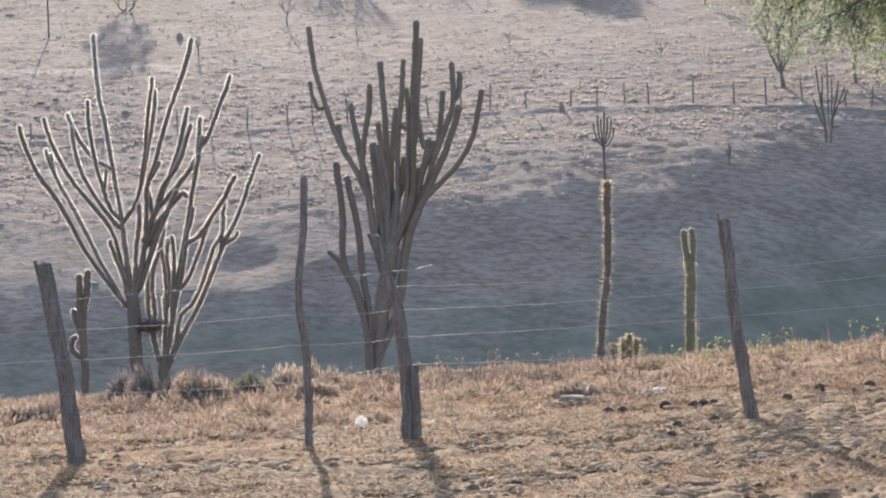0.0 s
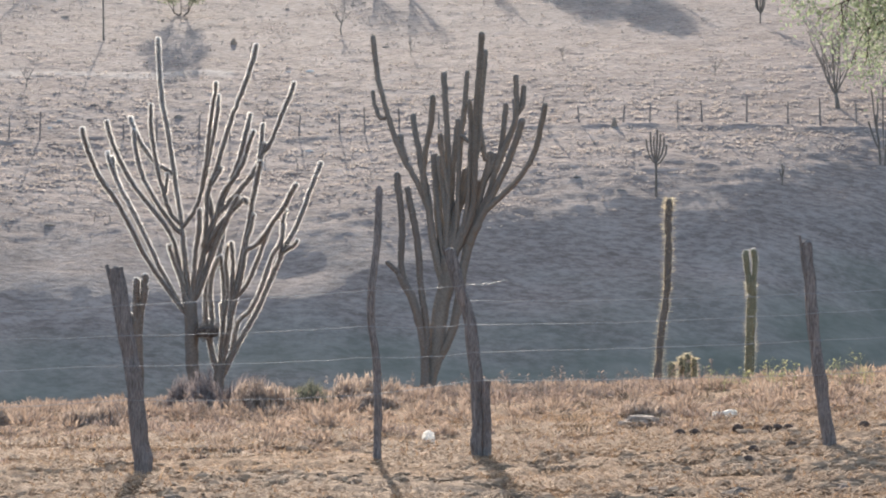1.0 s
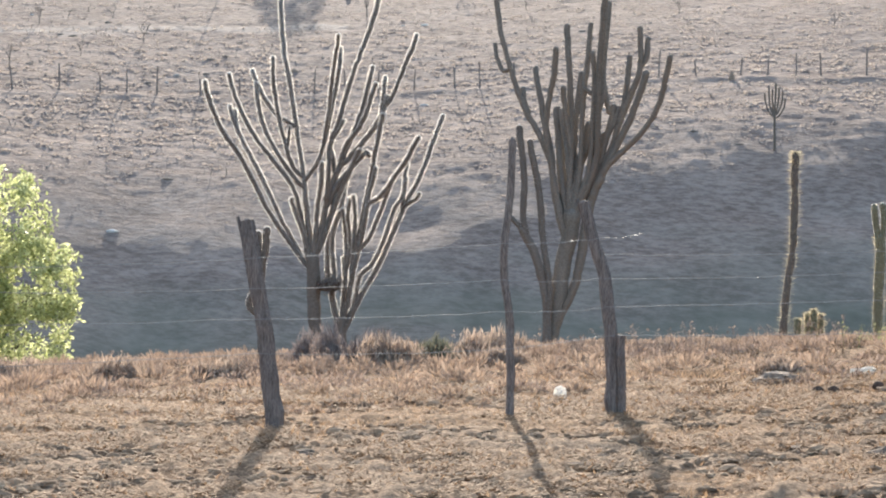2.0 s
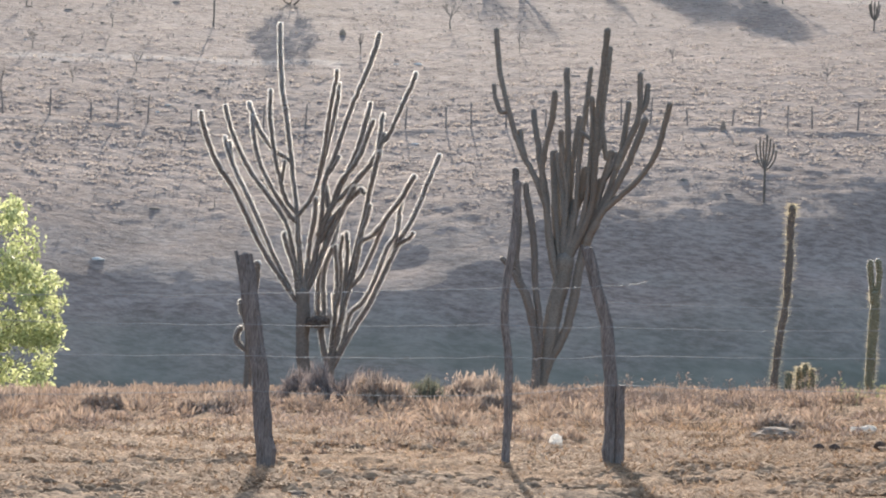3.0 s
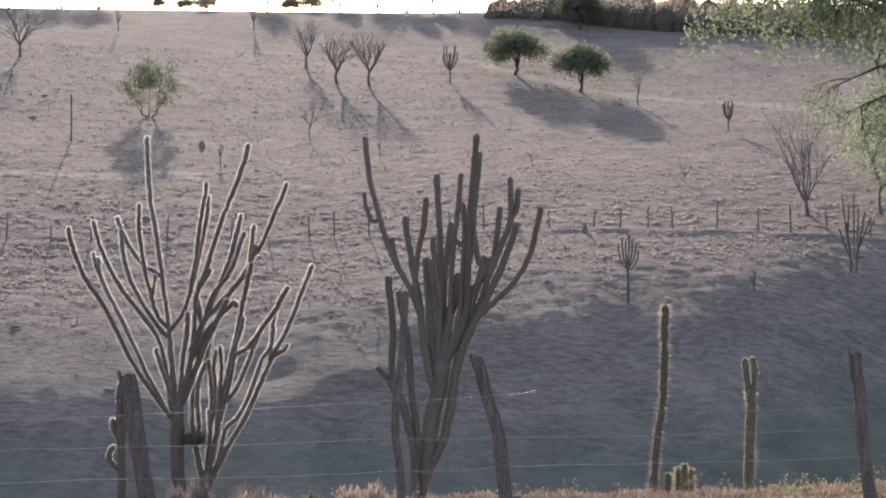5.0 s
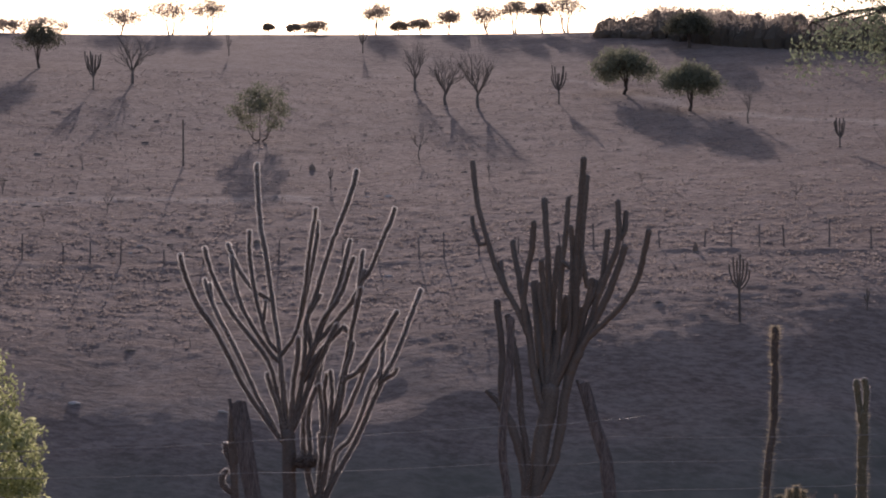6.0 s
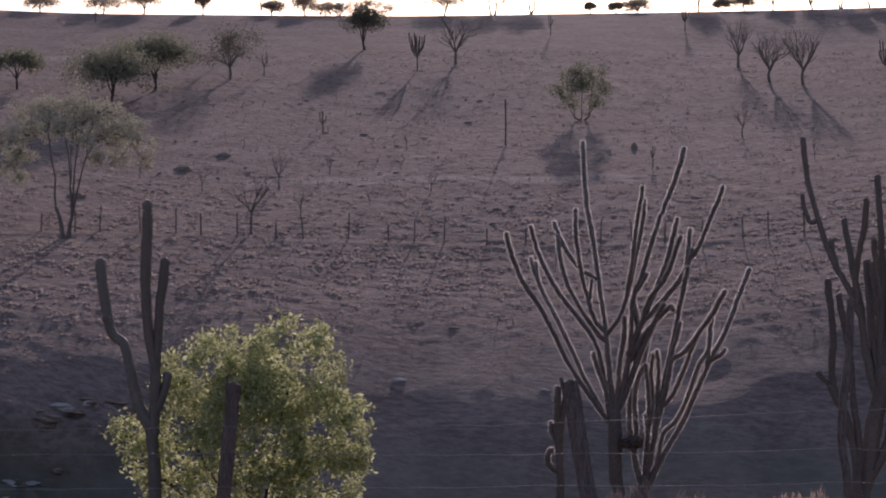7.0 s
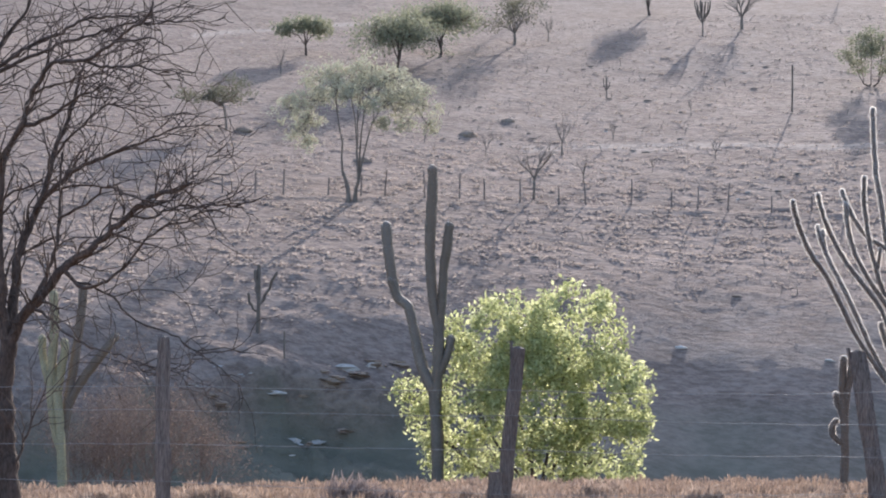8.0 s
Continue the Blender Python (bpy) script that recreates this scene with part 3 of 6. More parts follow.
left_cactus.stem("arm", 5, 0.026, 0.025, -0.16, 2.03, -0.24, 2.08, -0.42, 2.32, -0.56, 2.56, -0.66, 2.79, -0.71, 3.03, -0.73, 3.23)
left_cactus.stem("arm", 5, 0.024, 0.024, -0.18, 2.13, -0.28, 2.23, -0.34, 2.37, -0.38, 2.53, -0.44, 2.74, -0.48, 2.97, -0.52, 3.27, -0.52, 3.53)
left_cactus.stem("arm", 8, 0.018, 0.019, -0.37, 2.48, -0.34, 2.61, -0.33, 2.72)
left_cactus.stem("arm", 5, 0.024, 0.024, -0.14, 2.06, -0.05, 2.23, 0.02, 2.35, 0.1, 2.62, 0.18, 2.98, 0.26, 3.36, 0.28, 3.63)
left_cactus.stem("arm", 10, 0.021, 0.022, 0.06, 2.5, 0.09, 2.65, 0.14, 2.92, 0.19, 3.33, 0.24, 3.63, 0.26, 3.78)
left_cactus.stem("arm", 0, 0.037, 0.026, -0.05, 1.13, 0.03, 1.48, 0.1, 1.86, 0.13, 2.19, 0.14, 2.44, 0.18, 2.6, 0.24, 2.74, 0.34, 3.06, 0.45, 3.39, 0.58, 3.71, 0.69, 4.01, 0.74, 4.21)
left_cactus.stem("arm", 12, 0.019, 0.021, 0.17, 2.56, 0.22, 2.63, 0.27, 2.71, 0.31, 2.79)
left_cactus.stem("arm", 12, 0.04, 0.029, 0.1, 1.86, 0.17, 2.06, 0.26, 2.23, 0.41, 2.39, 0.56, 2.56, 0.68, 2.71, 0.78, 2.89, 0.83, 3.06)
left_cactus.stem("arm", 14, 0.024, 0.024, 0.81, 2.97, 0.89, 3.06, 0.99, 3.3, 1.12, 3.61, 1.18, 3.77)
left_cactus.stem("arm", 14, 0.026, 0.026, 0.25, 2.21, 0.34, 2.44, 0.45, 2.7, 0.54, 2.94, 0.62, 3.24, 0.66, 3.41)
left_cactus.stem("arm", 14, 0.024, 0.025, 0.24, 2.18, 0.33, 2.49, 0.44, 2.63, 0.55, 2.8, 0.64, 3.04, 0.7, 3.21)
left_cactus.stem("arm", 14, 0.021, 0.023, 0.72, 2.74, 0.76, 2.87, 0.79, 3.12, 0.81, 3.29)
left_cactus.stem("arm", 12, 0.029, 0.027, 0.08, 1.77, 0.18, 1.94, 0.3, 2.13, 0.39, 2.23, 0.51, 2.35, 0.58, 2.42, 0.61, 2.38)
left_cactus.stem("arm", 0, 0.035, 0.03, -0.04, 1.16, 0.07, 1.45, 0.17, 1.74, 0.21, 2.07, 0.18, 2.32, 0.14, 2.49)
left_cactus.stem("arm", 20, 0.032, 0.029, 0.16, 1.71, 0.26, 1.94, 0.35, 2.13, 0.42, 2.29, 0.5, 2.44)
left_cactus.stem("arm", 0, 0.027, 0.024, -0.08, 1.16, -0.17, 1.45, -0.28, 1.74, -0.31, 1.88)
left_cactus.stem("arm", 0, 0.029, 0.027, -0.05, 1.16, -0.03, 1.48, 0, 1.81, 0.04, 2.06, 0.05, 2.29)

low_cactus = Candelabra(on_ground(-4.44, 23.62), "many-armed columnar cactus growing beside a larger one", CACTUS, 12, 3800, 0.024, SPINE)
low_cactus.stem("trunk", -1, 0.066, 0.06, -0.1, 0.05, -0.09, 0.19, -0.09, 0.34, -0.07, 0.44)
low_cactus.stem("arm", 0, 0.04, 0.026, -0.08, 0.3, -0.03, 0.39, 0.06, 0.57, 0.22, 0.85, 0.38, 1.13, 0.51, 1.42, 0.62, 1.67, 0.73, 1.89, 0.86, 2.14, 0.95, 2.36, 1.05, 2.63, 1.13, 2.83)
low_cactus.stem("arm", 1, 0.021, 0.021, 0.64, 1.73, 0.68, 1.79, 0.8, 1.86, 0.85, 1.93)
low_cactus.stem("arm", 0, 0.035, 0.027, -0.07, 0.34, 0, 0.7, 0.06, 1.03, 0.12, 1.27, 0.17, 1.45, 0.21, 1.64, 0.25, 1.81, 0.38, 1.89, 0.5, 2.03, 0.59, 2.17, 0.7, 2.31, 0.78, 2.46, 0.85, 2.58)
low_cactus.stem("arm", 3, 0.021, 0.022, 0.36, 1.87, 0.44, 1.92, 0.49, 2, 0.53, 2.09)
low_cactus.stem("arm", 3, 0.021, 0.022, 0.24, 1.78, 0.26, 1.94, 0.31, 2.08, 0.34, 2.23)
low_cactus.stem("arm", 1, 0.021, 0.021, 0.64, 1.69, 0.66, 1.89, 0.68, 2.13, 0.71, 2.29)
low_cactus.stem("arm", 3, 0.027, 0.027, 0.08, 1.09, 0.13, 1.43, 0.19, 1.71, 0.27, 2.07, 0.33, 2.38, 0.39, 2.66, 0.43, 2.85)
low_cactus.stem("arm", 1, 0.024, 0.024, 0.06, 0.58, 0.14, 0.96, 0.27, 1.09, 0.37, 1.26, 0.46, 1.48, 0.56, 1.76, 0.66, 1.92, 0.69, 2.12)
low_cactus.stem("arm", 3, 0.024, 0.024, 0.11, 1.25, 0.2, 1.34, 0.29, 1.48, 0.36, 1.65, 0.4, 1.74, 0.45, 1.88, 0.5, 2.0)
low_cactus.stem("arm", 3, 0.024, 0.024, 0.03, 0.83, 0.06, 1.19, 0.08, 1.48, 0.09, 1.69, 0.07, 1.9)
low_cactus.stem("arm", 0, 0.034, 0.029, -0.09, 0.34, -0.16, 0.54, -0.21, 0.82, -0.25, 1.12, -0.23, 1.41, -0.16, 1.57, -0.09, 1.76, -0.05, 1.94, -0.03, 2.06)
low_cactus.stem("arm", 11, 0.027, 0.026, -0.19, 0.73, -0.17, 1.02, -0.19, 1.29, -0.17, 1.51, -0.1, 1.71)
low_cactus.stem("arm", 0, 0.029, 0.027, -0.08, 0.34, -0.05, 0.77, -0.03, 1.03, -0.02, 1.32, -0.03, 1.55, -0.06, 1.74)
low_cactus.stem("arm", 13, 0.018, 0.019, -0.05, 0.83, -0.05, 1.03, -0.06, 1.18)
low_cactus.stem("arm", 13, 0.024, 0.022, -0.03, 1.03, 0.03, 1.25, 0.02, 1.45, 0, 1.68, 0.03, 1.87)

tall_cactus = Candelabra(on_ground(-2.28, 25.8), "tall dense many-armed columnar cactus of grey-green", CACTUS_GREEN, 13, 120, 0.012, SPINE_TAN)
tall_cactus.stem("trunk", -1, 0.082, 0.1, -0.02, -0.11, 0, 0.1, 0.08, 0.43, 0.13, 0.79, 0.19, 1.16, 0.26, 1.44, 0.29, 1.69)
tall_cactus.stem("trunk", 0, 0.062, 0.055, 0.04, 0.24, 0.23, 0.61, 0.33, 0.85, 0.41, 1.21, 0.46, 1.57, 0.55, 1.93, 0.65, 2.15)
tall_cactus.stem("arm", 0, 0.064, 0.033, 0.24, 1.36, 0.14, 1.65, 0.07, 1.98, 0.03, 2.28, -0.05, 2.52, -0.15, 2.74, -0.29, 2.99, -0.39, 3.22, -0.46, 3.44, -0.53, 3.69, -0.6, 3.95, -0.64, 4.23, -0.67, 4.53)
tall_cactus.stem("arm", 2, 0.022, 0.026, -0.5, 3.51, -0.58, 3.5, -0.66, 3.68, -0.68, 3.84)
tall_cactus.stem("arm", 2, 0.033, 0.035, -0.28, 2.96, -0.31, 3.1, -0.33, 3.27)
tall_cactus.stem("arm", 2, 0.037, 0.035, 0.06, 2.14, 0.01, 2.56, -0.07, 2.88, -0.1, 3.1, -0.15, 3.36, -0.17, 3.53)
tall_cactus.stem("arm", 2, 0.037, 0.035, 0.04, 2.25, -0.04, 2.66, -0.02, 2.99, 0.02, 3.22, 0.07, 3.47, 0.09, 3.77)
tall_cactus.stem("arm", 0, 0.055, 0.037, 0.28, 1.55, 0.25, 1.9, 0.27, 2.32, 0.28, 2.74, 0.27, 3.13, 0.26, 3.44, 0.24, 3.78, 0.23, 4.05)
tall_cactus.stem("arm", 7, 0.033, 0.033, 0.27, 2.53, 0.22, 2.85, 0.19, 3.13, 0.18, 3.28)
tall_cactus.stem("arm", 0, 0.06, 0.051, 0.25, 1.51, 0.18, 1.97, 0.14, 2.39, 0.12, 2.74, 0.1, 3.01)
tall_cactus.stem("arm", 7, 0.046, 0.041, 0.27, 2.18, 0.23, 2.5, 0.18, 2.78, 0.16, 2.99)
tall_cactus.stem("arm", 0, 0.055, 0.035, 0.31, 1.58, 0.33, 2.04, 0.32, 2.46, 0.33, 2.8, 0.35, 3.02, 0.38, 3.27, 0.4, 3.46)
tall_cactus.stem("arm", 0, 0.055, 0.032, 0.32, 1.62, 0.37, 2.11, 0.4, 2.46, 0.41, 2.78, 0.43, 3.08, 0.45, 3.33, 0.48, 3.55, 0.51, 3.85, 0.53, 4.07)
tall_cactus.stem("arm", 0, 0.055, 0.033, 0.33, 1.62, 0.46, 2.11, 0.53, 2.46, 0.55, 2.74, 0.57, 3.13, 0.57, 3.5, 0.55, 3.71)
tall_cactus.stem("arm", 13, 0.024, 0.024, 0.55, 3.16, 0.5, 3.23, 0.45, 3.27)
tall_cactus.stem("arm", 0, 0.055, 0.037, 0.35, 1.63, 0.51, 2.11, 0.6, 2.46, 0.62, 3.02, 0.63, 3.44, 0.65, 3.72, 0.68, 4, 0.7, 4.28, 0.72, 4.55)
tall_cactus.stem("arm", 15, 0.039, 0.035, 0.62, 2.95, 0.68, 3.23, 0.68, 3.51, 0.71, 3.81, 0.74, 4.09, 0.76, 4.33)
tall_cactus.stem("arm", 16, 0.033, 0.031, 0.68, 3.43, 0.71, 3.22, 0.75, 2.97)
tall_cactus.stem("arm", 1, 0.055, 0.041, 0.53, 1.87, 0.63, 2.29, 0.71, 2.63, 0.78, 2.85, 0.81, 3.04)
tall_cactus.stem("arm", 18, 0.037, 0.037, 0.74, 2.71, 0.82, 2.85, 0.87, 3.02)
tall_cactus.stem("arm", 1, 0.052, 0.035, 0.57, 1.97, 0.68, 2.29, 0.78, 2.52, 0.86, 2.77, 0.92, 2.97, 0.96, 3.19, 0.99, 3.44, 1.01, 3.65)
tall_cactus.stem("arm", 20, 0.039, 0.035, 0.88, 2.81, 0.97, 3.05, 1.04, 3.22, 1.11, 3.39, 1.15, 3.58, 1.15, 3.78, 1.14, 4.01)
tall_cactus.stem("arm", 21, 0.028, 0.033, 1.14, 3.54, 1.19, 3.58, 1.23, 3.72, 1.24, 3.88)
tall_cactus.stem("arm", 1, 0.052, 0.04, 0.61, 2.04, 0.71, 2.29, 0.84, 2.52, 0.93, 2.71, 1.02, 2.88, 1.11, 3.11, 1.18, 3.3, 1.22, 3.45)
tall_cactus.stem("arm", 1, 0.042, 0.033, 0.63, 2.11, 0.74, 2.31, 1, 2.55, 1.17, 2.72, 1.32, 2.94, 1.41, 3.16, 1.47, 3.42, 1.52, 3.65)
tall_cactus.stem("arm", 0, 0.064, 0.055, 0.28, 1.51, 0.29, 1.9, 0.36, 2.25, 0.46, 2.53, 0.51, 2.81)
tall_cactus.stem("arm", 1, 0.055, 0.055, 0.49, 1.69, 0.56, 2.08, 0.64, 2.39, 0.69, 2.67)

slender_cactus = Candelabra(on_ground(-2.34, 25.65), "slender forked columnar cactus with a dead stub", CACTUS, 15, 600, 0.014, SPINE, 0.1)
slender_cactus.stem("trunk", -1, 0.062, 0.05, 0.04, -0.1, 0.04, 0.27, 0.03, 0.56, -0.02, 0.85, -0.09, 1.13, -0.18, 1.33, -0.27, 1.49)
slender_cactus.stem("arm", 0, 0.032, 0.03, -0.24, 1.46, -0.35, 1.58, -0.43, 1.66)
slender_cactus.stem("arm", 0, 0.04, 0.04, -0.2, 1.35, -0.25, 1.61, -0.25, 1.86, -0.24, 2.1, -0.26, 2.4, -0.29, 2.59, -0.3, 2.77)
slender_cactus.stem("arm", 0, 0.045, 0.04, 0.03, 0.43, 0.07, 0.71, 0.04, 1.04, 0, 1.3, -0.02, 1.57, -0.04, 1.86, -0.09, 2.18, -0.14, 2.42, -0.17, 2.59)

single_cactus = Candelabra(on_ground(0.59, 26.3), "single tall columnar cactus with yellowish spine tufts", CACTUS, 16, 420, 0.085, SPINE_TAN, pinch=0.28, needle_width=0.002, bare_trunk=False)
single_cactus.stem("trunk", -1, 0.052, 0.042, 0.03, -0.05, 0.05, 0.15, 0.09, 0.65, 0.16, 1.15, 0.18, 1.43, 0.19, 1.86, 0.19, 2.14, 0.2, 2.38)
yellow_cactus = Candelabra(on_ground(1.75, 25.2), "short yellow-green columnar cactus with a forked tip", CACTUS_YELLOW, 17, 800, 0.024, SPINE, 0.03, pinch=0.2, needle_width=0.0014, bare_trunk=False)
yellow_cactus.stem("trunk", -1, 0.042, 0.054, 0.0, 0.0, 0.0, 0.29, 0.01, 0.63, 0.03, 1.04, 0.02, 1.25)
yellow_cactus.stem("arm", 0, 0.04, 0.035, 0.01, 1.12, -0.02, 1.37, -0.04, 1.54, -0.04, 1.63)
yellow_cactus.stem("arm", 0, 0.04, 0.034, 0.03, 1.12, 0.06, 1.37, 0.07, 1.54, 0.05, 1.64)
v_y, f_y = spines(bezier((0, 0, 0), (0.02, 0, 0.6), (0.02, 0, 1.25), 12), np.full(12, 0.06), 420, 0.06, 0.0016, np.random.default_rng(3))
tagged(part("spine_cover", fast_mesh("spine_cover", v_y, f_y, SPINE_TAN), yellow_cactus.ob, "yellowish spine tufts"), kind="stuff")
hidden_cactus = Candelabra(on_ground(-5.83, 25.0), "small three-stemmed cactus half hidden behind a post", CACTUS, 18, 1300, 0.022, SPINE, 0.05)
hidden_cactus.stem("trunk", -1, 0.055, 0.045, 0.0, 0.0, 0.01, 0.45, 0.0, 0.80, -0.02, 1.05)
hidden_cactus.stem("arm", 0, 0.04, 0.042, 0.0, 0.80, 0.02, 1.1, 0.07, 1.35, 0.09, 1.60)
hidden_cactus.stem("arm", 0, 0.04, 0.040, -0.01, 0.95, -0.03, 1.2, -0.02, 1.55)
hidden_cactus.stem("arm", 0, 0.03, 0.034, 0.0, 0.50, -0.07, 0.55, -0.14, 0.62, -0.15, 0.72, -0.10, 0.79)
hidden_cactus.stem("arm", 0, 0.03, 0.032, 0.0, 0.75, -0.05, 0.92, -0.10, 1.02, -0.11, 1.12)
for n, (dx, h) in enumerate(((0.80, 0.27), (0.93, 0.34), (1.00, 0.38), (1.08, 0.32))):
    young = Candelabra(on_ground(dx, 25.85 + 0.1 * (n % 2)), "low spiny young cactus in the dry grass", CACTUS_YELLOW, 30 + n, 890, 0.065, SPINE_TAN, bare_trunk=False, needle_width=0.0022, group="young cacti on the brow")
    young.stem("trunk", -1, 0.03, 0.036, 0.0, 0.0, 0.01, h * 0.5, 0.01, h)

bush_cactus = Candelabra(on_ground(-15.62, 34.9), "tall four-armed columnar cactus beside a leafy bush", CACTUS_GREEN, 19, 500, 0.022, SPINE, 0.12)
bush_cactus.stem("trunk", -1, 0.115, 0.1, -0.01, 0.09, -0.02, 0.5, -0.03, 0.92, -0.06, 1.43, -0.1, 1.85, -0.14, 2.05)
bush_cactus.stem("arm", 0, 0.1, 0.085, -0.13, 1.95, -0.35, 2.36, -0.47, 2.77, -0.57, 3.19, -0.66, 3.47, -0.86, 3.62, -0.97, 3.91, -1.05, 4.33, -1.1, 4.65, -1.13, 4.96)
bush_cactus.stem("arm", 1, 0.06, 0.065, -0.73, 3.47, -0.87, 3.6, -0.97, 3.81, -1.02, 3.94)
bush_cactus.stem("arm", 0, 0.09, 0.085, -0.07, 1.64, -0.05, 2.16, -0.03, 2.68, -0.05, 3.1, -0.14, 3.51, -0.2, 4.03, -0.23, 4.65, -0.21, 5.28, -0.19, 5.69, -0.2, 6.01)
bush_cactus.stem("arm", 3, 0.075, 0.075, -0.04, 2.89, 0.01, 3.41, 0.04, 3.93, 0.06, 4.24, 0.11, 4.55, 0.14, 4.81, 0.15, 4.97)
bush_cactus.stem("arm", 3, 0.07, 0.07, -0.04, 2.14, 0.07, 2.42, 0.18, 2.74, 0.21, 2.9)

pale_cactus = Candelabra(on_ground(-22.58, 33.0), "pale three-stemmed columnar cactus behind bare branches", CACTUS_PALE, 20, 700, 0.03, SPINE_TAN, 0.12)
pale_cactus.stem("trunk", -1, 0.085, 0.08, 0.03, 0.14, 0.02, 0.46, -0.02, 1.09, -0.07, 1.57, -0.13, 2.05, -0.18, 2.48)
pale_cactus.stem("arm", 0, 0.06, 0.075, -0.01, 0.88, -0.14, 1.2, -0.22, 1.62, -0.26, 2.05, -0.24, 2.58, -0.21, 3.01, -0.19, 3.44, -0.23, 3.87)
pale_cactus.stem("arm", 1, 0.05, 0.065, -0.25, 2.05, -0.37, 2.36, -0.45, 2.68, -0.47, 3.02)
pale_cactus.stem("arm", 0, 0.05, 0.07, -0.1, 1.79, -0.07, 2.16, -0.01, 2.54, 0.05, 2.8, 0.03, 2.96)

dark_cactus = Candelabra(on_ground(-22.45, 33.2), "dull dark two-armed columnar cactus beside a paler one", CACTUS, 22, 300, 0.02, SPINE_TAN, 0.12)
dark_cactus.stem("trunk", -1, 0.095, 0.09, -0.2, 0.11, -0.21, 0.54, -0.23, 0.97, -0.22, 1.4)
dark_cactus.stem("arm", 0, 0.08, 0.075, -0.22, 1.29, -0.11, 1.78, 0.11, 2.16, 0.42, 2.54, 0.67, 2.82, 0.9, 3.1)
dark_cactus.stem("arm", 0, 0.07, 0.075, -0.21, 1.34, -0.12, 1.94, -0.01, 2.53, 0.08, 3.12, 0.15, 3.61, 0.18, 4)


def bird_nest(place):
    rng = np.random.default_rng(5)
    ob = thing("bird_nest", place, "dark ragged twig nest wedged in a cactus fork", "nest")
    part("bowl", lump("bowl", (0.12, 0.11, 0.085), BARK, 5, 8, 13, 0.45), ob)
    tb = Tubes()
    for _ in range(260):
        d = rng.normal(0, 1, 3) * np.array((0.085, 0.075, 0.055)) + np.array((0, 0, 0.02))
        w = np.cross(d, rng.normal(0, 1, 3))
        w = w / np.linalg.norm(w) + rng.normal(0, 0.35, 3)
        n = rng.uniform(0.025, 0.06)
        tb.add([d - w * n, d + rng.normal(0, 0.008, 3), d + w * n * 0.7], (0.003, 0.003, 0.0015), 3)
    tagged(part("twig", tb.mesh("twig", PALE_BARK, False), ob, "loose dry twigs"), kind="stuff")


bird_nest((-4.615, 23.42, -0.02))


# ---- trees and shrubs ----
def grow(start, way, length, radius, level, tubes, tips, rng, spread=0.6, lift=0.25, droop=0.0, kids=(2, 4), sides=6, kink=0.13):
    """A branch that forks into smaller ones; tips gathers the outer ends."""
    n = 6
    p, w = np.array(start, float), np.array(way, float)
    pts, rads = [p.copy()], [radius]
    for k in range(n):
        w = w + rng.normal(0, kink, 3) + np.array((0, 0, lift * 0.12 - droop * 0.1))
        w /= np.linalg.norm(w)
        p = p + w * length / n
        pts.append(p.copy())
        rads.append(radius * (1 - 0.55 * (k + 1) / n))
    tubes.add(pts, rads, sides)
    if level == 0:
        tips.append(p.copy())
        tips.append((np.array(pts[3]) + p) / 2)
        return
    for _ in range(rng.integers(kids[0], kids[1] + 1)):
        k = rng.integers(2, n + 1)
        d = rng.normal(0, 1, 3)
        d -= d @ w * w
        d /= np.linalg.norm(d) + 1e-9
        nw = w * (1 - 0.35 * spread) + d * spread + np.array((0, 0, lift * 0.3 - droop * 0.3))
        nw /= np.linalg.norm(nw)
        grow(pts[k], nw, length * rng.uniform(0.55, 0.8), max(rads[k] * 0.65, 0.004), level - 1, tubes, tips, rng, spread, lift, droop, kids, max(4, sides - 1), kink)


def leaves(points, each, ball, size, rng, flat=1.0, broad=0.45):
    """Leaf blades of four corners in loose clumps round the points."""
    c = np.repeat(np.asarray(points), each, axis=0)
    n = len(c)
    off = rng.normal(0, 1, (n, 3)) * ball
    off[:, 2] *= flat
    c = c + off
    u = rng.normal(0, 1, (n, 3))
    u /= np.linalg.norm(u, axis=1)[:, None]
    w = np.cross(u, rng.normal(0, 1, (n, 3)))
    w /= np.linalg.norm(w, axis=1)[:, None]
    s = (size * rng.uniform(0.6, 1.3, n))[:, None]
    v = np.stack([c - u * s, c - w * s * broad - u * s * 0.1, c + u * s, c + w * s * broad - u * s * 0.1], 1).reshape(-1, 3)
    return v, np.arange(4 * n).reshape(-1, 4)


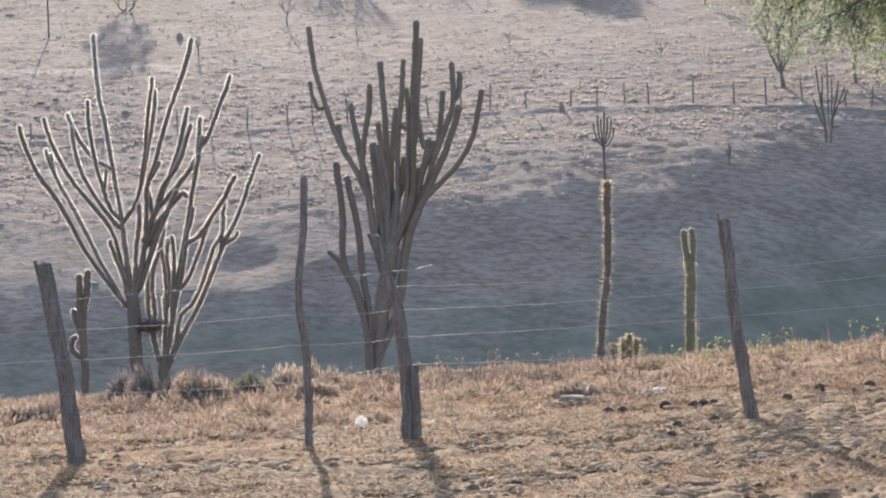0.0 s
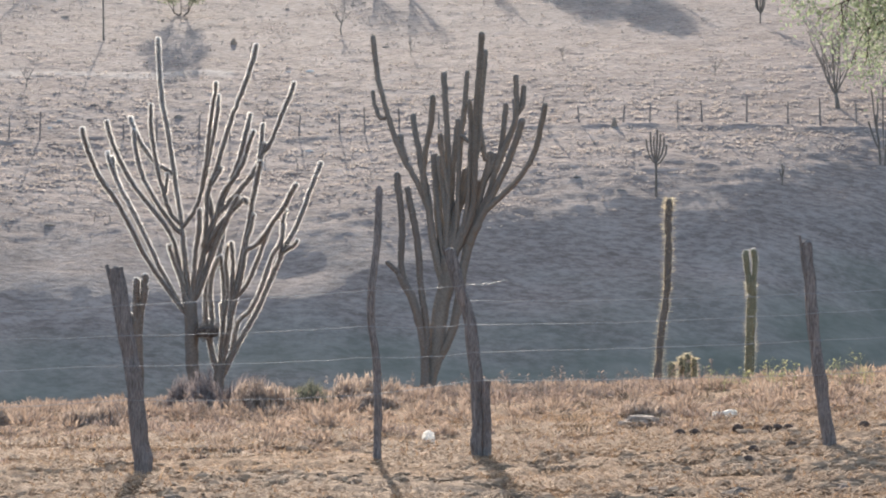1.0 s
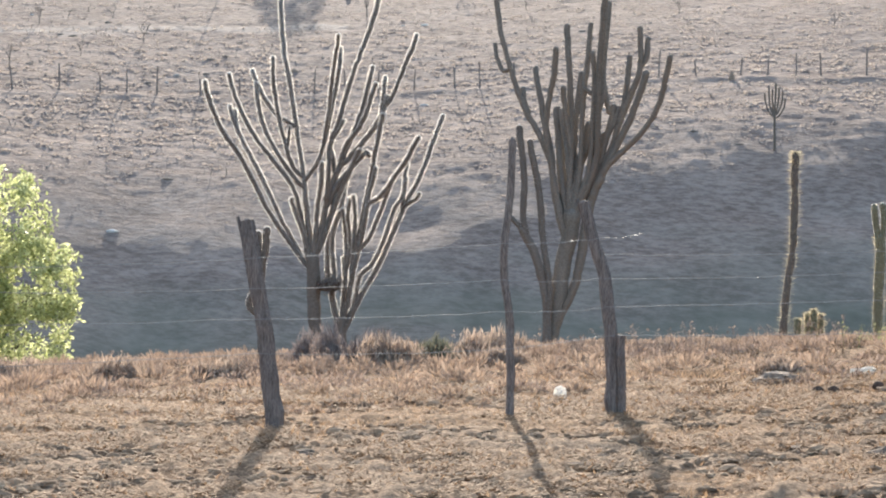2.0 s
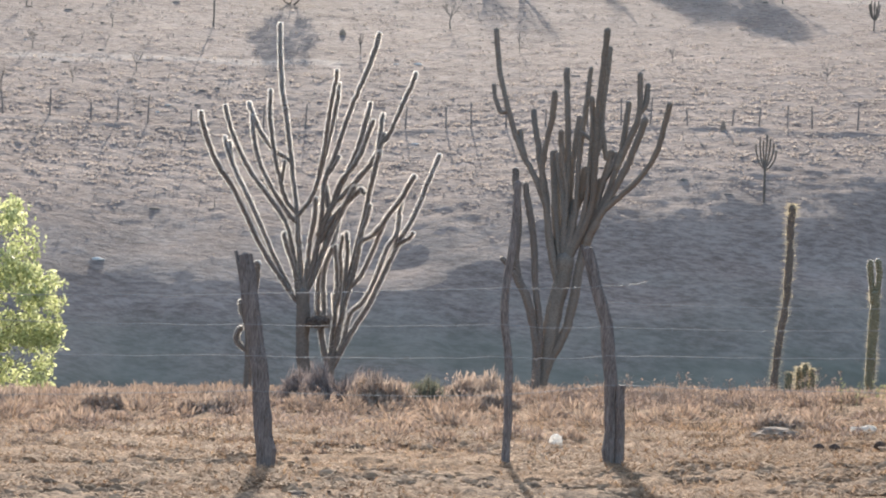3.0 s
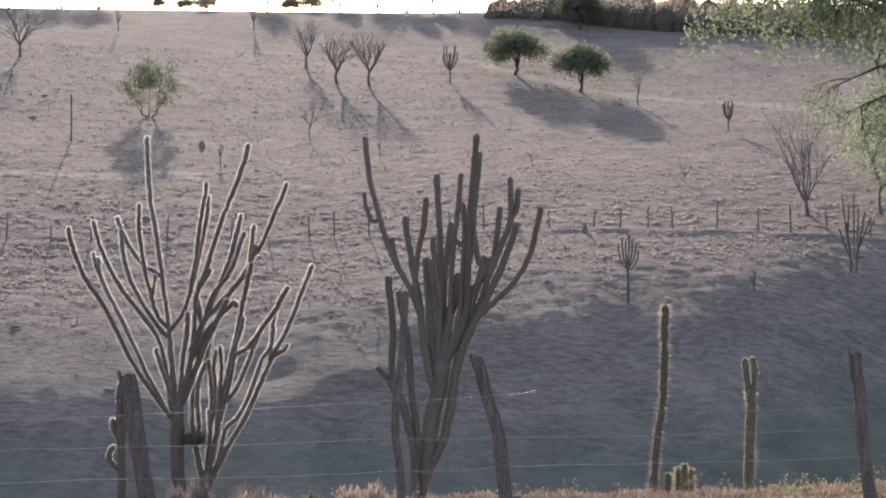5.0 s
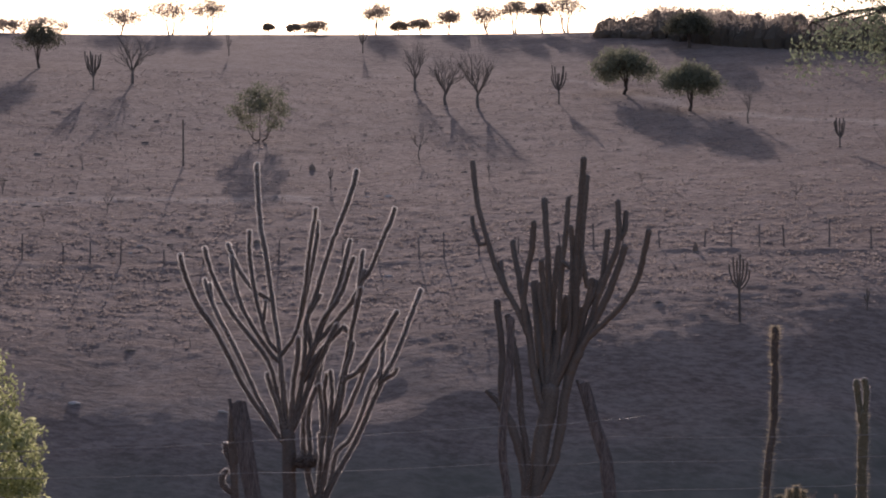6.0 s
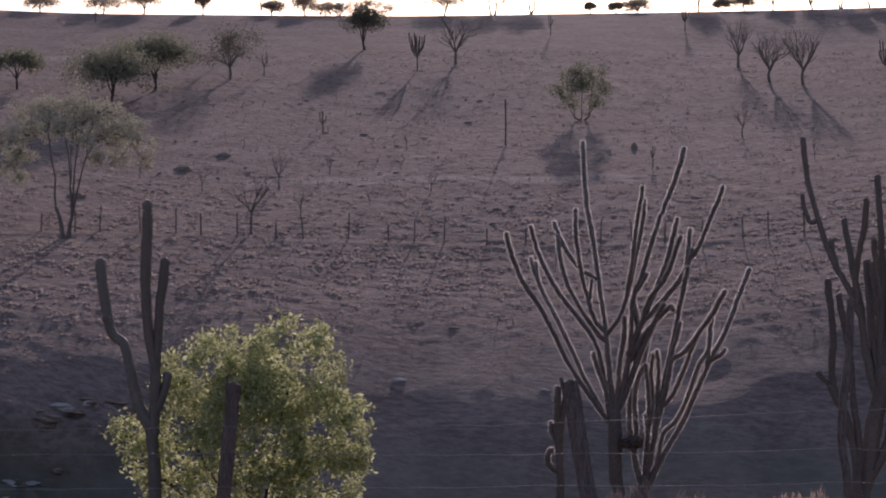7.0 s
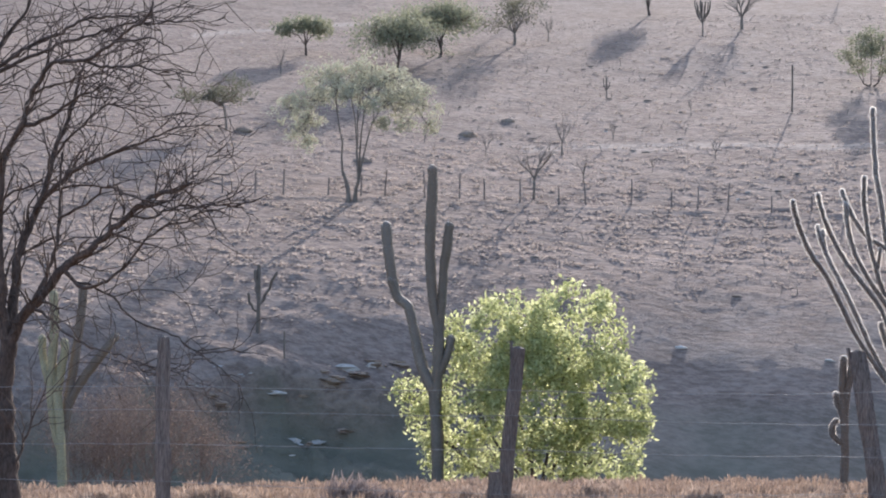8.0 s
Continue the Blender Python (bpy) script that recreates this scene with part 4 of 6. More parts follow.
def tree(place, label, height, seed, bark, leaf=None, each=30, ball=0.3, leaf_size=0.09, trunk_share=0.35, limbs=5, level=2, spread=0.65, lift=0.3, flat=0.7, r=None, group="", name="tree", lean=(0, 0), kids=(2, 4), out=0.9, category="tree", width=None):
    rng = np.random.default_rng(seed)
    ob = thing(name, place, label, category, group)
    r = r or height * 0.022
    top = np.array((lean[0], lean[1], height * trunk_share))
    tb, tips = Tubes(), []
    pts = bezier((0, 0, -0.1), (lean[0] * 0.2 + rng.normal(0, 0.03) * height, rng.normal(0, 0.03) * height, height * trunk_share * 0.5), top, 7)
    tb.add(pts, np.linspace(r * 1.25, r * 0.8, 7), 8, wobble=0.06, rng=rng)
    part("trunk", tb.mesh("trunk", bark), ob)
    a0 = rng.uniform(0, 6.28)
    grown = []
    for k in range(limbs):
        a = a0 + k * 6.283 / limbs + rng.normal(0, 0.25)
        w = np.array((math.cos(a) * out, math.sin(a) * out, 1.0))
        w /= np.linalg.norm(w)
        tl = Tubes()
        grow(top - np.array((0, 0, 0.12 * height * trunk_share * rng.uniform(0, 2))), w, height * (1 - trunk_share) * rng.uniform(0.45, 0.62), r * 0.6, level, tl, tips, rng, spread, lift, 0.0, kids)
        grown.append(tl)
    tips = np.array(tips)
    reach = np.percentile(np.abs(tips[:, :2] - top[:2]), 96)
    wide = (width / 2) / reach if width else 1.0
    tall = (height - top[2] - (ball if leaf else 0)) / (tips[:, 2].max() - top[2])
    scale = np.array((wide, wide, tall))
    for tl in grown:
        tl.v = [top + (v - top) * scale for v in tl.v]
        part("limb", tl.mesh("limb", bark), ob)
    if leaf:
        v, f = leaves(top + (tips - top) * scale, each, ball, leaf_size, rng, flat)
        part("crown", fast_mesh("crown", v, f, leaf), ob)
    return ob


def crown_tree(place, label, height, width, low, seed, bark, leaf, lobes=9, each=8, size=0.09, group="", r=None, domed=0.6, stems=1, heads=(), fill=26, name="tree"):
    """A spreading tree whose crown is a set of leafy heads with gaps, carried on limbs from a short trunk."""
    rng = np.random.default_rng(seed)
    ob = thing(name, place, label, "tree", group)
    r = r or 0.03 + 0.018 * height
    wide = width / 2
    if not heads:
        lr = min(0.42 * wide, 0.48 * (height - low))
        for k in range(lobes):
            a, d = 2.4 * k + rng.normal(0, 0.25), (wide - lr * 0.8) * math.sqrt((k + 0.3) / lobes)
            z = height - lr * 0.75 - (height - low) * domed * (d / wide) ** 2 * rng.uniform(0.6, 1.1)
            heads += ((math.cos(a) * d, math.sin(a) * d, max(z, low + lr * 0.3), lr * rng.uniform(0.75, 1.15)),)
    fork = np.array((rng.normal(0, 0.02) * height, 0, low * 0.6))
    feet = []
    for k in range(stems):
        foot = np.array(((k - (stems - 1) / 2) * r * 2.6, rng.normal(0, r * 0.5), -0.15))
        top = fork + np.array(((k - (stems - 1) / 2) * width * 0.10, 0, rng.uniform(-0.1, 0.2) * low))
        tb = Tubes()
        tb.add(bezier(foot, foot * 0.5 + top * 0.5 + np.array((rng.normal(0, 0.04) * height, 0, 0)), top, 7), np.linspace(r * 1.2, r * 0.75, 7), 7, wobble=0.07, rng=rng)
        part("trunk", tb.mesh("trunk", bark), ob)
        feet.append(top)
    pts, forks = [], []
    for k, (x, y, z, s) in enumerate(heads):
        tl = Tubes()
        top = min(feet, key=lambda q: abs(q[0] - x))
        if k >= 5:
            top = min(forks, key=lambda q: (q[0] - x) ** 2 + (q[1] - y) ** 2 + 0.3 * (q[2] - z) ** 2)
        pts_l = bezier(top - np.array((0, 0, 0.1 * low)), (top[0] * 0.6 + x * 0.4, y * 0.4, top[2] * 0.45 + z * 0.55), (x, y, z), 8)
        pts_l[2:-1] += rng.normal(0, 0.02 * width / 3, (5, 3))
        tl.add(pts_l, np.linspace(r * (0.55 if k < 5 else 0.32), r * 0.12, 8), 5)
        forks.append(pts_l[4])
        d = rng.normal(0, 1, (fill, 3))
        d /= np.linalg.norm(d, axis=1)[:, None]
        q = np.array((x, y, z)) + d * (s * rng.uniform(0.5, 1.08, len(d)))[:, None] * np.array((1, 1, 0.72))
        q = q[q[:, 2] > low * 0.55]
        for e in q[::5]:
            tl.add(bezier(pts_l[5], (pts_l[7] + e) / 2, e, 4), np.linspace(r * 0.16, r * 0.05, 4), 3)
        part("limb", tl.mesh("limb", bark), ob)
        pts.append(q)
    v, f = leaves(np.concatenate(pts), each, 0.2 * float(np.mean([h[3] for h in heads])), size, rng, 0.8)
    part("crown", fast_mesh("crown", v, f, leaf), ob)
    return ob


def leafy_bush(place):
    """The broad lime bush: stems from the ground and lobes of small leaves."""
    rng = np.random.default_rng(21)
    ob = thing("bush", place, "broad rounded bush with bright lime-green leaves, backlit", "bush")
    stems, pts = [], []
    lobes = ((0.75, 0.1, 2.75, 0.95, 1), (-0.55, 0.3, 2.6, 0.95, 1), (1.55, -0.1, 1.75, 0.8, 1), (-1.05, -0.2, 1.7, 0.75, 0.8), (0.3, -0.5, 1.7, 1.0, 1), (1.35, 0.2, 0.85, 0.8, 0.9), (-0.75, 0.1, 0.75, 0.6, 0.7), (0.5, 0.2, 0.7, 0.8, 0.7), (-1.85, -0.3, 1.15, 0.42, 0.9), (-1.55, -0.2, 0.6, 0.42, 0.9), (-2.4, -0.3, 1.72, 0.22, 1.2), (-2.12, -0.3, 1.5, 0.28, 1.2), (-1.7, 0.1, 2.45, 0.3, 0.8), (-1.6, 0.1, 2.75, 0.25, 0.8), (2.1, 0.0, 1.35, 0.35, 0.5), (0.0, 0.1, 2.4, 0.8, 1))
    for x, y, z, s, share in lobes:
        n = int(120 * share * (s / 0.8) ** 2)
        d = rng.normal(0, 1, (n, 3))
        d /= np.linalg.norm(d, axis=1)[:, None]
        q = np.array((x, y, z)) + d * (s * rng.uniform(0.62, 1.06, n) ** 0.7)[:, None] * np.array((1, 1, 0.9))
        pts.append(q[q[:, 2] > 0.08])
    for x, y, z, s, share in lobes[:9]:
        tb = Tubes()
        foot = rng.normal(0, 0.22, 2)
        tb.add(bezier((foot[0], foot[1], -0.1), (x * 0.45, y * 0.5, z * 0.35), (x, y, z), 9), np.linspace(0.04, 0.012, 9), 6, wobble=0.08, rng=rng)
        for _ in range(5):
            d = rng.normal(0, 0.5, 3) * s
            tb.add(bezier((x * 0.7, y * 0.7, z * 0.7), (x, y, z), (x + d[0], y + d[1], z + d[2]), 5), np.linspace(0.014, 0.005, 5), 4)
        part("stem", tb.mesh("stem", BARK), ob)
    allp = np.concatenate(pts) * np.array((1, 1, 1.1))
    keep = 0.85 + 1.5 * (grain(allp[:, 0] / 0.4, allp[:, 2] / 0.33, 51) + grain(allp[:, 1] / 0.4, allp[:, 2] / 0.3, 52)) > rng.uniform(0, 0.75, len(allp))
    v, f = leaves(allp[keep], 26, 0.085, 0.052, rng, 1.0, 0.5)
    part("crown", fast_mesh("crown", v, f, LEAF_LIME), ob)
    return ob


leafy_bush(on_ground(-14.14, 35.7))


class BareTree:
    """The leafless tree by the fence: limbs drawn as x, z across the view, with a mesh of fine twigs."""

    def __init__(self, place):
        self.ob = thing("bare_tree", place, "leafless spreading tree with long fine twigs beside the fence", "tree")
        self.rng, self.lines, self.place = np.random.default_rng(8), [], place

    def limb(self, parent, r0, r1, *xz):
        rng = self.rng
        p = np.array(xz, float).reshape(-1, 2)
        d0 = 0.0
        if parent >= 0:
            flat, depth = self.lines[parent]
            k = int(np.argmin(((flat - p[0]) ** 2).sum(1)))
            p[0], d0 = flat[k], depth[k]
        else:
            p = np.vstack([(p[0][0], -0.25), p])
        flat = smooth_line(p, 0.06)
        run = np.concatenate([[0], np.cumsum(np.linalg.norm(np.diff(flat, axis=0), axis=1))])
        depth = d0 + (rng.uniform(-0.45, 0.45) * run if parent >= 0 else 0 * run)
        self.lines.append((flat, depth))
        share = depth / self.place.y
        pts = np.stack([flat[:, 0] + share * (self.place.x + flat[:, 0]), depth, flat[:, 1] + share * (self.place.z + flat[:, 1] - 1.6)], -1)
        pts[1:-1] += rng.normal(0, 0.006, (len(pts) - 2, 3))
        rads = r0 + (r1 - r0) * (run / run[-1]) ** 0.8
        tl, tips = Tubes(), []
        tl.add(pts, rads, 8 if r0 > 0.03 else 6, wobble=0.06, rng=rng)
        if parent >= 0:
            for k in range(4, len(pts)):
                if rng.uniform() > 0.62:
                    continue
                w = pts[k] - pts[k - 2]
                w = w / np.linalg.norm(w) * 0.75 + rng.normal(0, 0.42, 3) + np.array((0.05, 0, 0.12))
                w /= np.linalg.norm(w)
                grow(pts[k], w, rng.uniform(0.18, 0.55), min(0.011, max(rads[k] * 0.45, 0.005)), 1 if rng.uniform() < 0.5 else 2, tl, tips, rng, 0.75, 0.08, 0.0, (1, 3), 4, 0.18)
        part("limb" if parent >= 0 else "trunk", tl.mesh("limb" if parent >= 0 else "trunk", BARK), self.ob)


bare_tree = BareTree(on_ground(-8.96, 12.4))
bare_tree.limb(-1, 0.1, 0.06, 0.06, 0.15, 0.04, 0.37, 0.02, 0.57, -0, 0.77, -0.01, 0.97, 0.01, 1.17, 0.03, 1.33)
bare_tree.limb(0, 0.05, 0.012, 0, 1.09, 0.06, 1.35, 0.17, 1.52, 0.31, 1.64, 0.48, 1.84, 0.6, 1.92, 0.74, 2, 0.9, 2.12, 1.06, 2.24, 1.19, 2.34, 1.28, 2.37, 1.4, 2.39, 1.53, 2.44)
bare_tree.limb(0, 0.046, 0.01, 0.03, 1.31, 0.06, 1.51, 0.09, 1.74, 0.1, 1.9, 0.16, 2.06, 0.26, 2.26, 0.33, 2.42, 0.37, 2.58, 0.44, 2.76, 0.51, 2.9, 0.55, 3.02, 0.59, 3.14, 0.6, 3.22)
bare_tree.limb(2, 0.026, 0.006, 0.3, 2.34, 0.47, 2.46, 0.61, 2.56, 0.8, 2.62, 0.96, 2.67, 1.11, 2.72, 1.3, 2.78, 1.37, 2.81)
bare_tree.limb(0, 0.036, 0.008, 0.02, 1.29, -0.04, 1.73, -0.06, 2.22, -0.03, 2.58, 0.08, 2.79, 0.14, 2.88, 0.17, 3, 0.24, 3.12, 0.31, 3.24, 0.37, 3.29, 0.5, 3.3, 0.64, 3.3, 0.76, 3.36, 0.88, 3.42, 0.99, 3.51, 1.1, 3.55, 1.17, 3.61, 1.2, 3.69)
bare_tree.limb(4, 0.018, 0.006, 0.12, 2.86, 0.27, 2.88, 0.41, 2.94, 0.51, 3, 0.6, 3.06, 0.72, 3.09, 0.82, 3.14)
bare_tree.limb(4, 0.024, 0.005, -0.01, 2.54, -0.19, 2.95, -0.15, 3.23, -0.03, 3.3, 0.12, 3.38, 0.28, 3.46, 0.45, 3.5, 0.54, 3.56, 0.69, 3.6, 0.87, 3.6, 1.06, 3.59, 1.16, 3.54, 1.33, 3.55, 1.47, 3.55)
bare_tree.limb(6, 0.018, 0.005, -0.15, 3.23, 0.02, 3.28, 0.26, 3.36, 0.45, 3.43, 0.59, 3.45, 0.73, 3.48, 0.87, 3.52, 1.06, 3.56)
bare_tree.limb(4, 0.01, 0.004, 0.87, 3.42, 1.06, 3.43, 1.22, 3.44, 1.33, 3.37, 1.38, 3.32)
bare_tree.limb(4, 0.012, 0.004, 0.62, 3.29, 0.78, 3.26, 0.92, 3.25, 1.11, 3.25, 1.2, 3.21, 1.34, 3.2)
bare_tree.limb(4, 0.011, 0.004, 0.23, 3.08, 0.41, 3.14, 0.55, 3.17, 0.69, 3.19, 0.79, 3.21)
bare_tree.limb(2, 0.012, 0.004, 0.38, 2.6, 0.49, 2.73, 0.6, 2.82, 0.72, 2.91, 0.84, 2.99, 1.02, 2.95)
bare_tree.limb(1, 0.016, 0.005, 0.5, 1.85, 0.67, 1.71, 0.86, 1.77, 0.99, 1.85, 1.08, 1.95, 1.15, 2.04, 1.26, 2.11, 1.35, 2.15, 1.49, 2.17, 1.58, 2.24, 1.71, 2.3)
bare_tree.limb(1, 0.01, 0.004, 1.01, 2.2, 1.22, 2.2, 1.35, 2.26, 1.53, 2.28, 1.71, 2.29, 1.93, 2.27)
bare_tree.limb(1, 0.018, 0.008, 0.25, 1.59, 0.34, 1.78, 0.41, 1.94, 0.44, 2.14, 0.45, 2.34, 0.45, 2.46, 0.47, 2.66)
bare_tree.limb(14, 0.012, 0.004, 0.44, 2.18, 0.59, 2.26, 0.71, 2.32, 0.8, 2.4, 0.87, 2.42, 0.99, 2.36, 1.08, 2.33, 1.35, 2.31)
bare_tree.limb(1, 0.013, 0.004, 0.24, 1.58, 0.39, 1.48, 0.53, 1.38, 0.71, 1.3, 0.87, 1.26, 1.05, 1.22, 1.14, 1.14, 1.2, 1.11)
bare_tree.limb(1, 0.012, 0.004, 0.48, 1.83, 0.6, 1.74, 0.73, 1.72, 0.91, 1.64, 1, 1.55, 1.18, 1.46, 1.38, 1.4, 1.49, 1.33, 1.66, 1.24)
bare_tree.limb(0, 0.05, 0.01, 0.03, 1.33, -0.15, 1.65, -0.35, 2.02, -0.51, 2.55, -0.47, 3.16, -0.38, 3.69, -0.24, 4.01)
bare_tree.limb(18, 0.03, 0.008, -0.43, 2.3, -0.31, 2.79, -0.17, 3.27, -0.01, 3.51, 0.14, 3.67, 0.25, 3.87)
bare_tree.limb(0, 0.012, 0.005, 0.06, 0.33, 0.14, 0.51, 0.2, 0.66, 0.26, 0.8, 0.35, 0.98)


def twig_shrub(place, label, width, height, seed, material, count=2200):
    """A dense low dome of fine upright shoots with feathery ends."""
    rng = np.random.default_rng(seed)
    ob = thing("dry_shrub", place, label, "shrub", "dry shrubs on the brow")
    tb = Tubes()
    for _ in range(36):
        a, b = rng.uniform(0, 6.28), rng.uniform(0, 1) ** 0.6
        end = np.array((math.cos(a) * b * width * 0.42, math.sin(a) * b * width * 0.42, height * rng.uniform(0.5, 0.85) * (1 - 0.5 * b * b)))
        tb.add(bezier(end * np.array((0.3, 0.3, 0)) + np.array((0, 0, -0.03)), end * np.array((0.7, 0.7, 0.45)), end, 4), (0.004, 0.0035, 0.003, 0.0015), 3)
    tagged(part("brushwood", tb.mesh("brushwood", TWIG, False), ob), kind="stuff")
    heads = rng.normal(0, 1, (9, 2)) * width * np.array((0.26, 0.2))
    reach, tall = width * rng.uniform(0.14, 0.26, 9), height * rng.uniform(0.6, 1.05, 9)
    which = rng.integers(0, 9, count)
    a, b = rng.uniform(0, 6.283, count), rng.uniform(0, 1, count) ** 0.55
    end = np.stack([heads[which, 0] + np.cos(a) * b * reach[which], heads[which, 1] + np.sin(a) * b * reach[which], tall[which] * np.sqrt(np.maximum(0.06, 1.04 - b * b)) * rng.uniform(0.45, 1.12, count)], -1)
    end += rng.normal(0, 0.022, (count, 3))
    root = end * np.array((0.92, 0.92, 1)) * np.stack([np.ones(count), np.ones(count), rng.uniform(0.4, 0.85, count)], -1) + rng.normal(0, 0.03, (count, 3)) - np.array((0, 0, 0.025))
    way = end - root
    side = np.cross(way, rng.normal(0, 1, (count, 3)))
    side = side / np.linalg.norm(side, axis=1)[:, None] * rng.uniform(0.003, 0.007, count)[:, None]
    mid = root + way * 0.55 + rng.normal(0, 0.006, (count, 3))
    v = np.stack([root, mid - side, end, mid + side], 1).reshape(-1, 3)
    tagged(part("foliage", fast_mesh("foliage", v, np.arange(4 * count).reshape(-1, 4), material), ob, "fine dry upright shoots"), kind="stuff")
    return ob


for n, (az, r, w, h, dark) in enumerate(((10.35, 17.6, 0.66, 0.40, 1), (11.2, 17.8, 0.45, 0.30, 1), (8.3, 17.4, 0.85, 0.22, 2), (6.75, 17.2, 0.60, 0.30, 0), (9.2, 16.0, 0.52, 0.28, 0), (16.8, 15.9, 0.5, 0.20, 0), (14.2, 15.4, 0.4, 0.16, 0), (6.0, 15.9, 0.36, 0.15, 0), (33.4, 16.5, 0.46, 0.22, 0), (30.1, 17.0, 0.6, 0.20, 0), (26.4, 16.5, 0.5, 0.24, 1), (22.4, 16.6, 0.5, 0.17, 0), (19.6, 16.8, 0.5, 0.18, 0), (-1.9, 14.0, 0.3, 0.12, 0))):
    twig_shrub(polar(az, r), ("low rounded straw-coloured shrub in the grass", "grey-purple dry feathery shrub on the brow", "dark green-grey low shrub on the brow")[dark], w, h, 50 + n, (STRAW_SHRUB, TWIG, LEAF_DULL)[dark])
for n, (az, r, w, h) in enumerate(((31.8, 44, 2.0, 3.3), (33.1, 45, 2.2, 3.8), (30.6, 46, 1.8, 2.9), (32.4, 47, 2.2, 4.0), (33.9, 44, 1.6, 2.8))):
    tree(polar(az, r), "russet withered brush in the hollow", h, 80 + n, TWIG_RED, LEAF_RUSSET, 12, 0.20, 0.026, trunk_share=0.06, limbs=11, level=2, spread=0.55, lift=0.35, out=0.9, r=0.035, width=w, group="brush in the hollow", name="withered_brush", kids=(3, 5), category="shrub")
tree(polar(27.0, 69), "dull withered shrub at the foot of the bank", 1.1, 90, TWIG_RED, LEAF_DULL, 8, 0.13, 0.035, 0.1, 8, 2, 0.6, 0.3, 0.7, 0.025, width=1.2, name="shrub", category="shrub")

# trees on the hillside, by bearing and distance
rng_u = np.random.default_rng(47)
umbrella = []
for k in range(34):
    a, d = 2.4 * k + rng_u.normal(0, 0.2), 3.75 * math.sqrt((k + 0.3) / 34)
    x, y = math.cos(a) * d * 1.02 + 0.3, math.sin(a) * d * 0.8
    umbrella.append((x, y, 6.2 - 0.14 * d * d + rng_u.normal(0, 0.3), rng_u.uniform(0.5, 0.85)))
umbrella += [(-3.0, 0.3, 3.3, 0.6), (-2.2, -0.4, 2.7, 0.5), (-2.5, 0.5, 3.9, 0.6), (1.4, 0.3, 3.7, 0.4), (2.9, -0.3, 3.6, 0.5), (3.9, 0.2, 3.5, 0.45)]
crown_tree(polar(26.58, 98.0), "spreading pale-leaved tree on the hillside fence line", 6.7, 8.2, 1.9, 101, PALE_BARK, LEAF_PALE, each=12, size=0.075, r=0.10, stems=2, fill=27, heads=tuple(umbrella))
crown_tree(polar(25.3, 143), "broad green tree on the hillside", 4.6, 7.6, 1.1, 102, BARK, LEAF_GREEN, 18, 9, 0.11, fill=38, domed=0.9)
crown_tree(polar(24.2, 152), "broad green tree on the hillside", 4.6, 7.6, 1.1, 103, BARK, LEAF_GREEN, 18, 9, 0.11, fill=38, domed=0.9)
tree(polar(22.16, 159), "grey half-bare tree on the hillside", 4.6, 104, PALE_BARK, LEAF_DULL, 14, 0.35, 0.10, 0.22, 7, 2, 0.6, 0.3, 0.7, width=5.5)
crown_tree(polar(27.9, 151), "low spreading green tree on the hillside", 3.0, 5.2, 1.2, 105, BARK, LEAF_GREEN, 8, 12, 0.11, fill=36)
tree(polar(30.07, 117), "thin wind-bent tree with a flat grey crown", 3.2, 106, PALE_BARK, LEAF_DULL, 22, 0.28, 0.08, 0.5, 6, 2, 0.7, 0.1, 0.4, 0.06, lean=(-0.3, 0), width=4.2)
crown_tree(polar(12.46, 139), "bushy olive-green tree with feathery shoots", 4.3, 4.7, 0.3, 107, BARK, LEAF_GREEN, each=10, size=0.085, r=0.06, stems=3, fill=44, heads=(
    (0.0, 0.1, 3.4, 0.75), (-0.9, 0.3, 3.0, 0.75), (1.0, -0.2, 3.1, 0.8), (-1.6, -0.1, 2.1, 0.65), (1.6, 0.2, 2.2, 0.65), (0.1, 0.9, 2.4, 0.9), (-0.2, -0.9, 2.2, 0.9), (-0.8, 0.0, 1.3, 0.7), (0.9, 0.1, 1.3, 0.7), (0.1, -0.2, 2.6, 0.8)))
crown_tree(polar(2.34, 162), "dark round-crowned tree on the hillside", 3.8, 5.8, 0.8, 108, BARK, LEAF_GREEN, 22, 9, 0.11, r=0.15, domed=1.15, fill=44)
crown_tree(polar(0.55, 152.7), "dark round-crowned tree on the hillside", 3.7, 4.9, 0.8, 109, BARK, LEAF_GREEN, 22, 9, 0.11, r=0.14, domed=1.15, fill=44)
crown_tree(polar(0.57, 190), "dark round-crowned tree below the ridge", 3.4, 4.6, 0.9, 110, BARK, LEAF_DULL, 16, 10, 0.12, r=0.17, domed=1.0, fill=44)
tree(polar(-5.63, 103.4), "slim leafless tree with twisted limbs by the hillside fence", 7.0, 111, PALE_BARK, None, trunk_share=0.10, limbs=9, level=2, spread=0.5, lift=0.55, r=0.10, width=3.8, out=0.6, kids=(3, 4), lean=(-0.1, 0))
tree(polar(-7.6, 104.0), "leafy tree with drooping yellow-green foliage by the hillside fence", 6.0, 112, PALE_BARK, LEAF_PALE, 30, 0.36, 0.085, 0.25, 7, 2, 0.6, 0.35, 0.9, 0.07, width=5.0)
crown_tree(polar(18.45, 177.5), "hazy grey-leaved tree below the ridge", 3.9, 4.2, 0.9, 125, BARK, LEAF_DULL, 14, 8, 0.10, r=0.12, domed=1.0, fill=36)
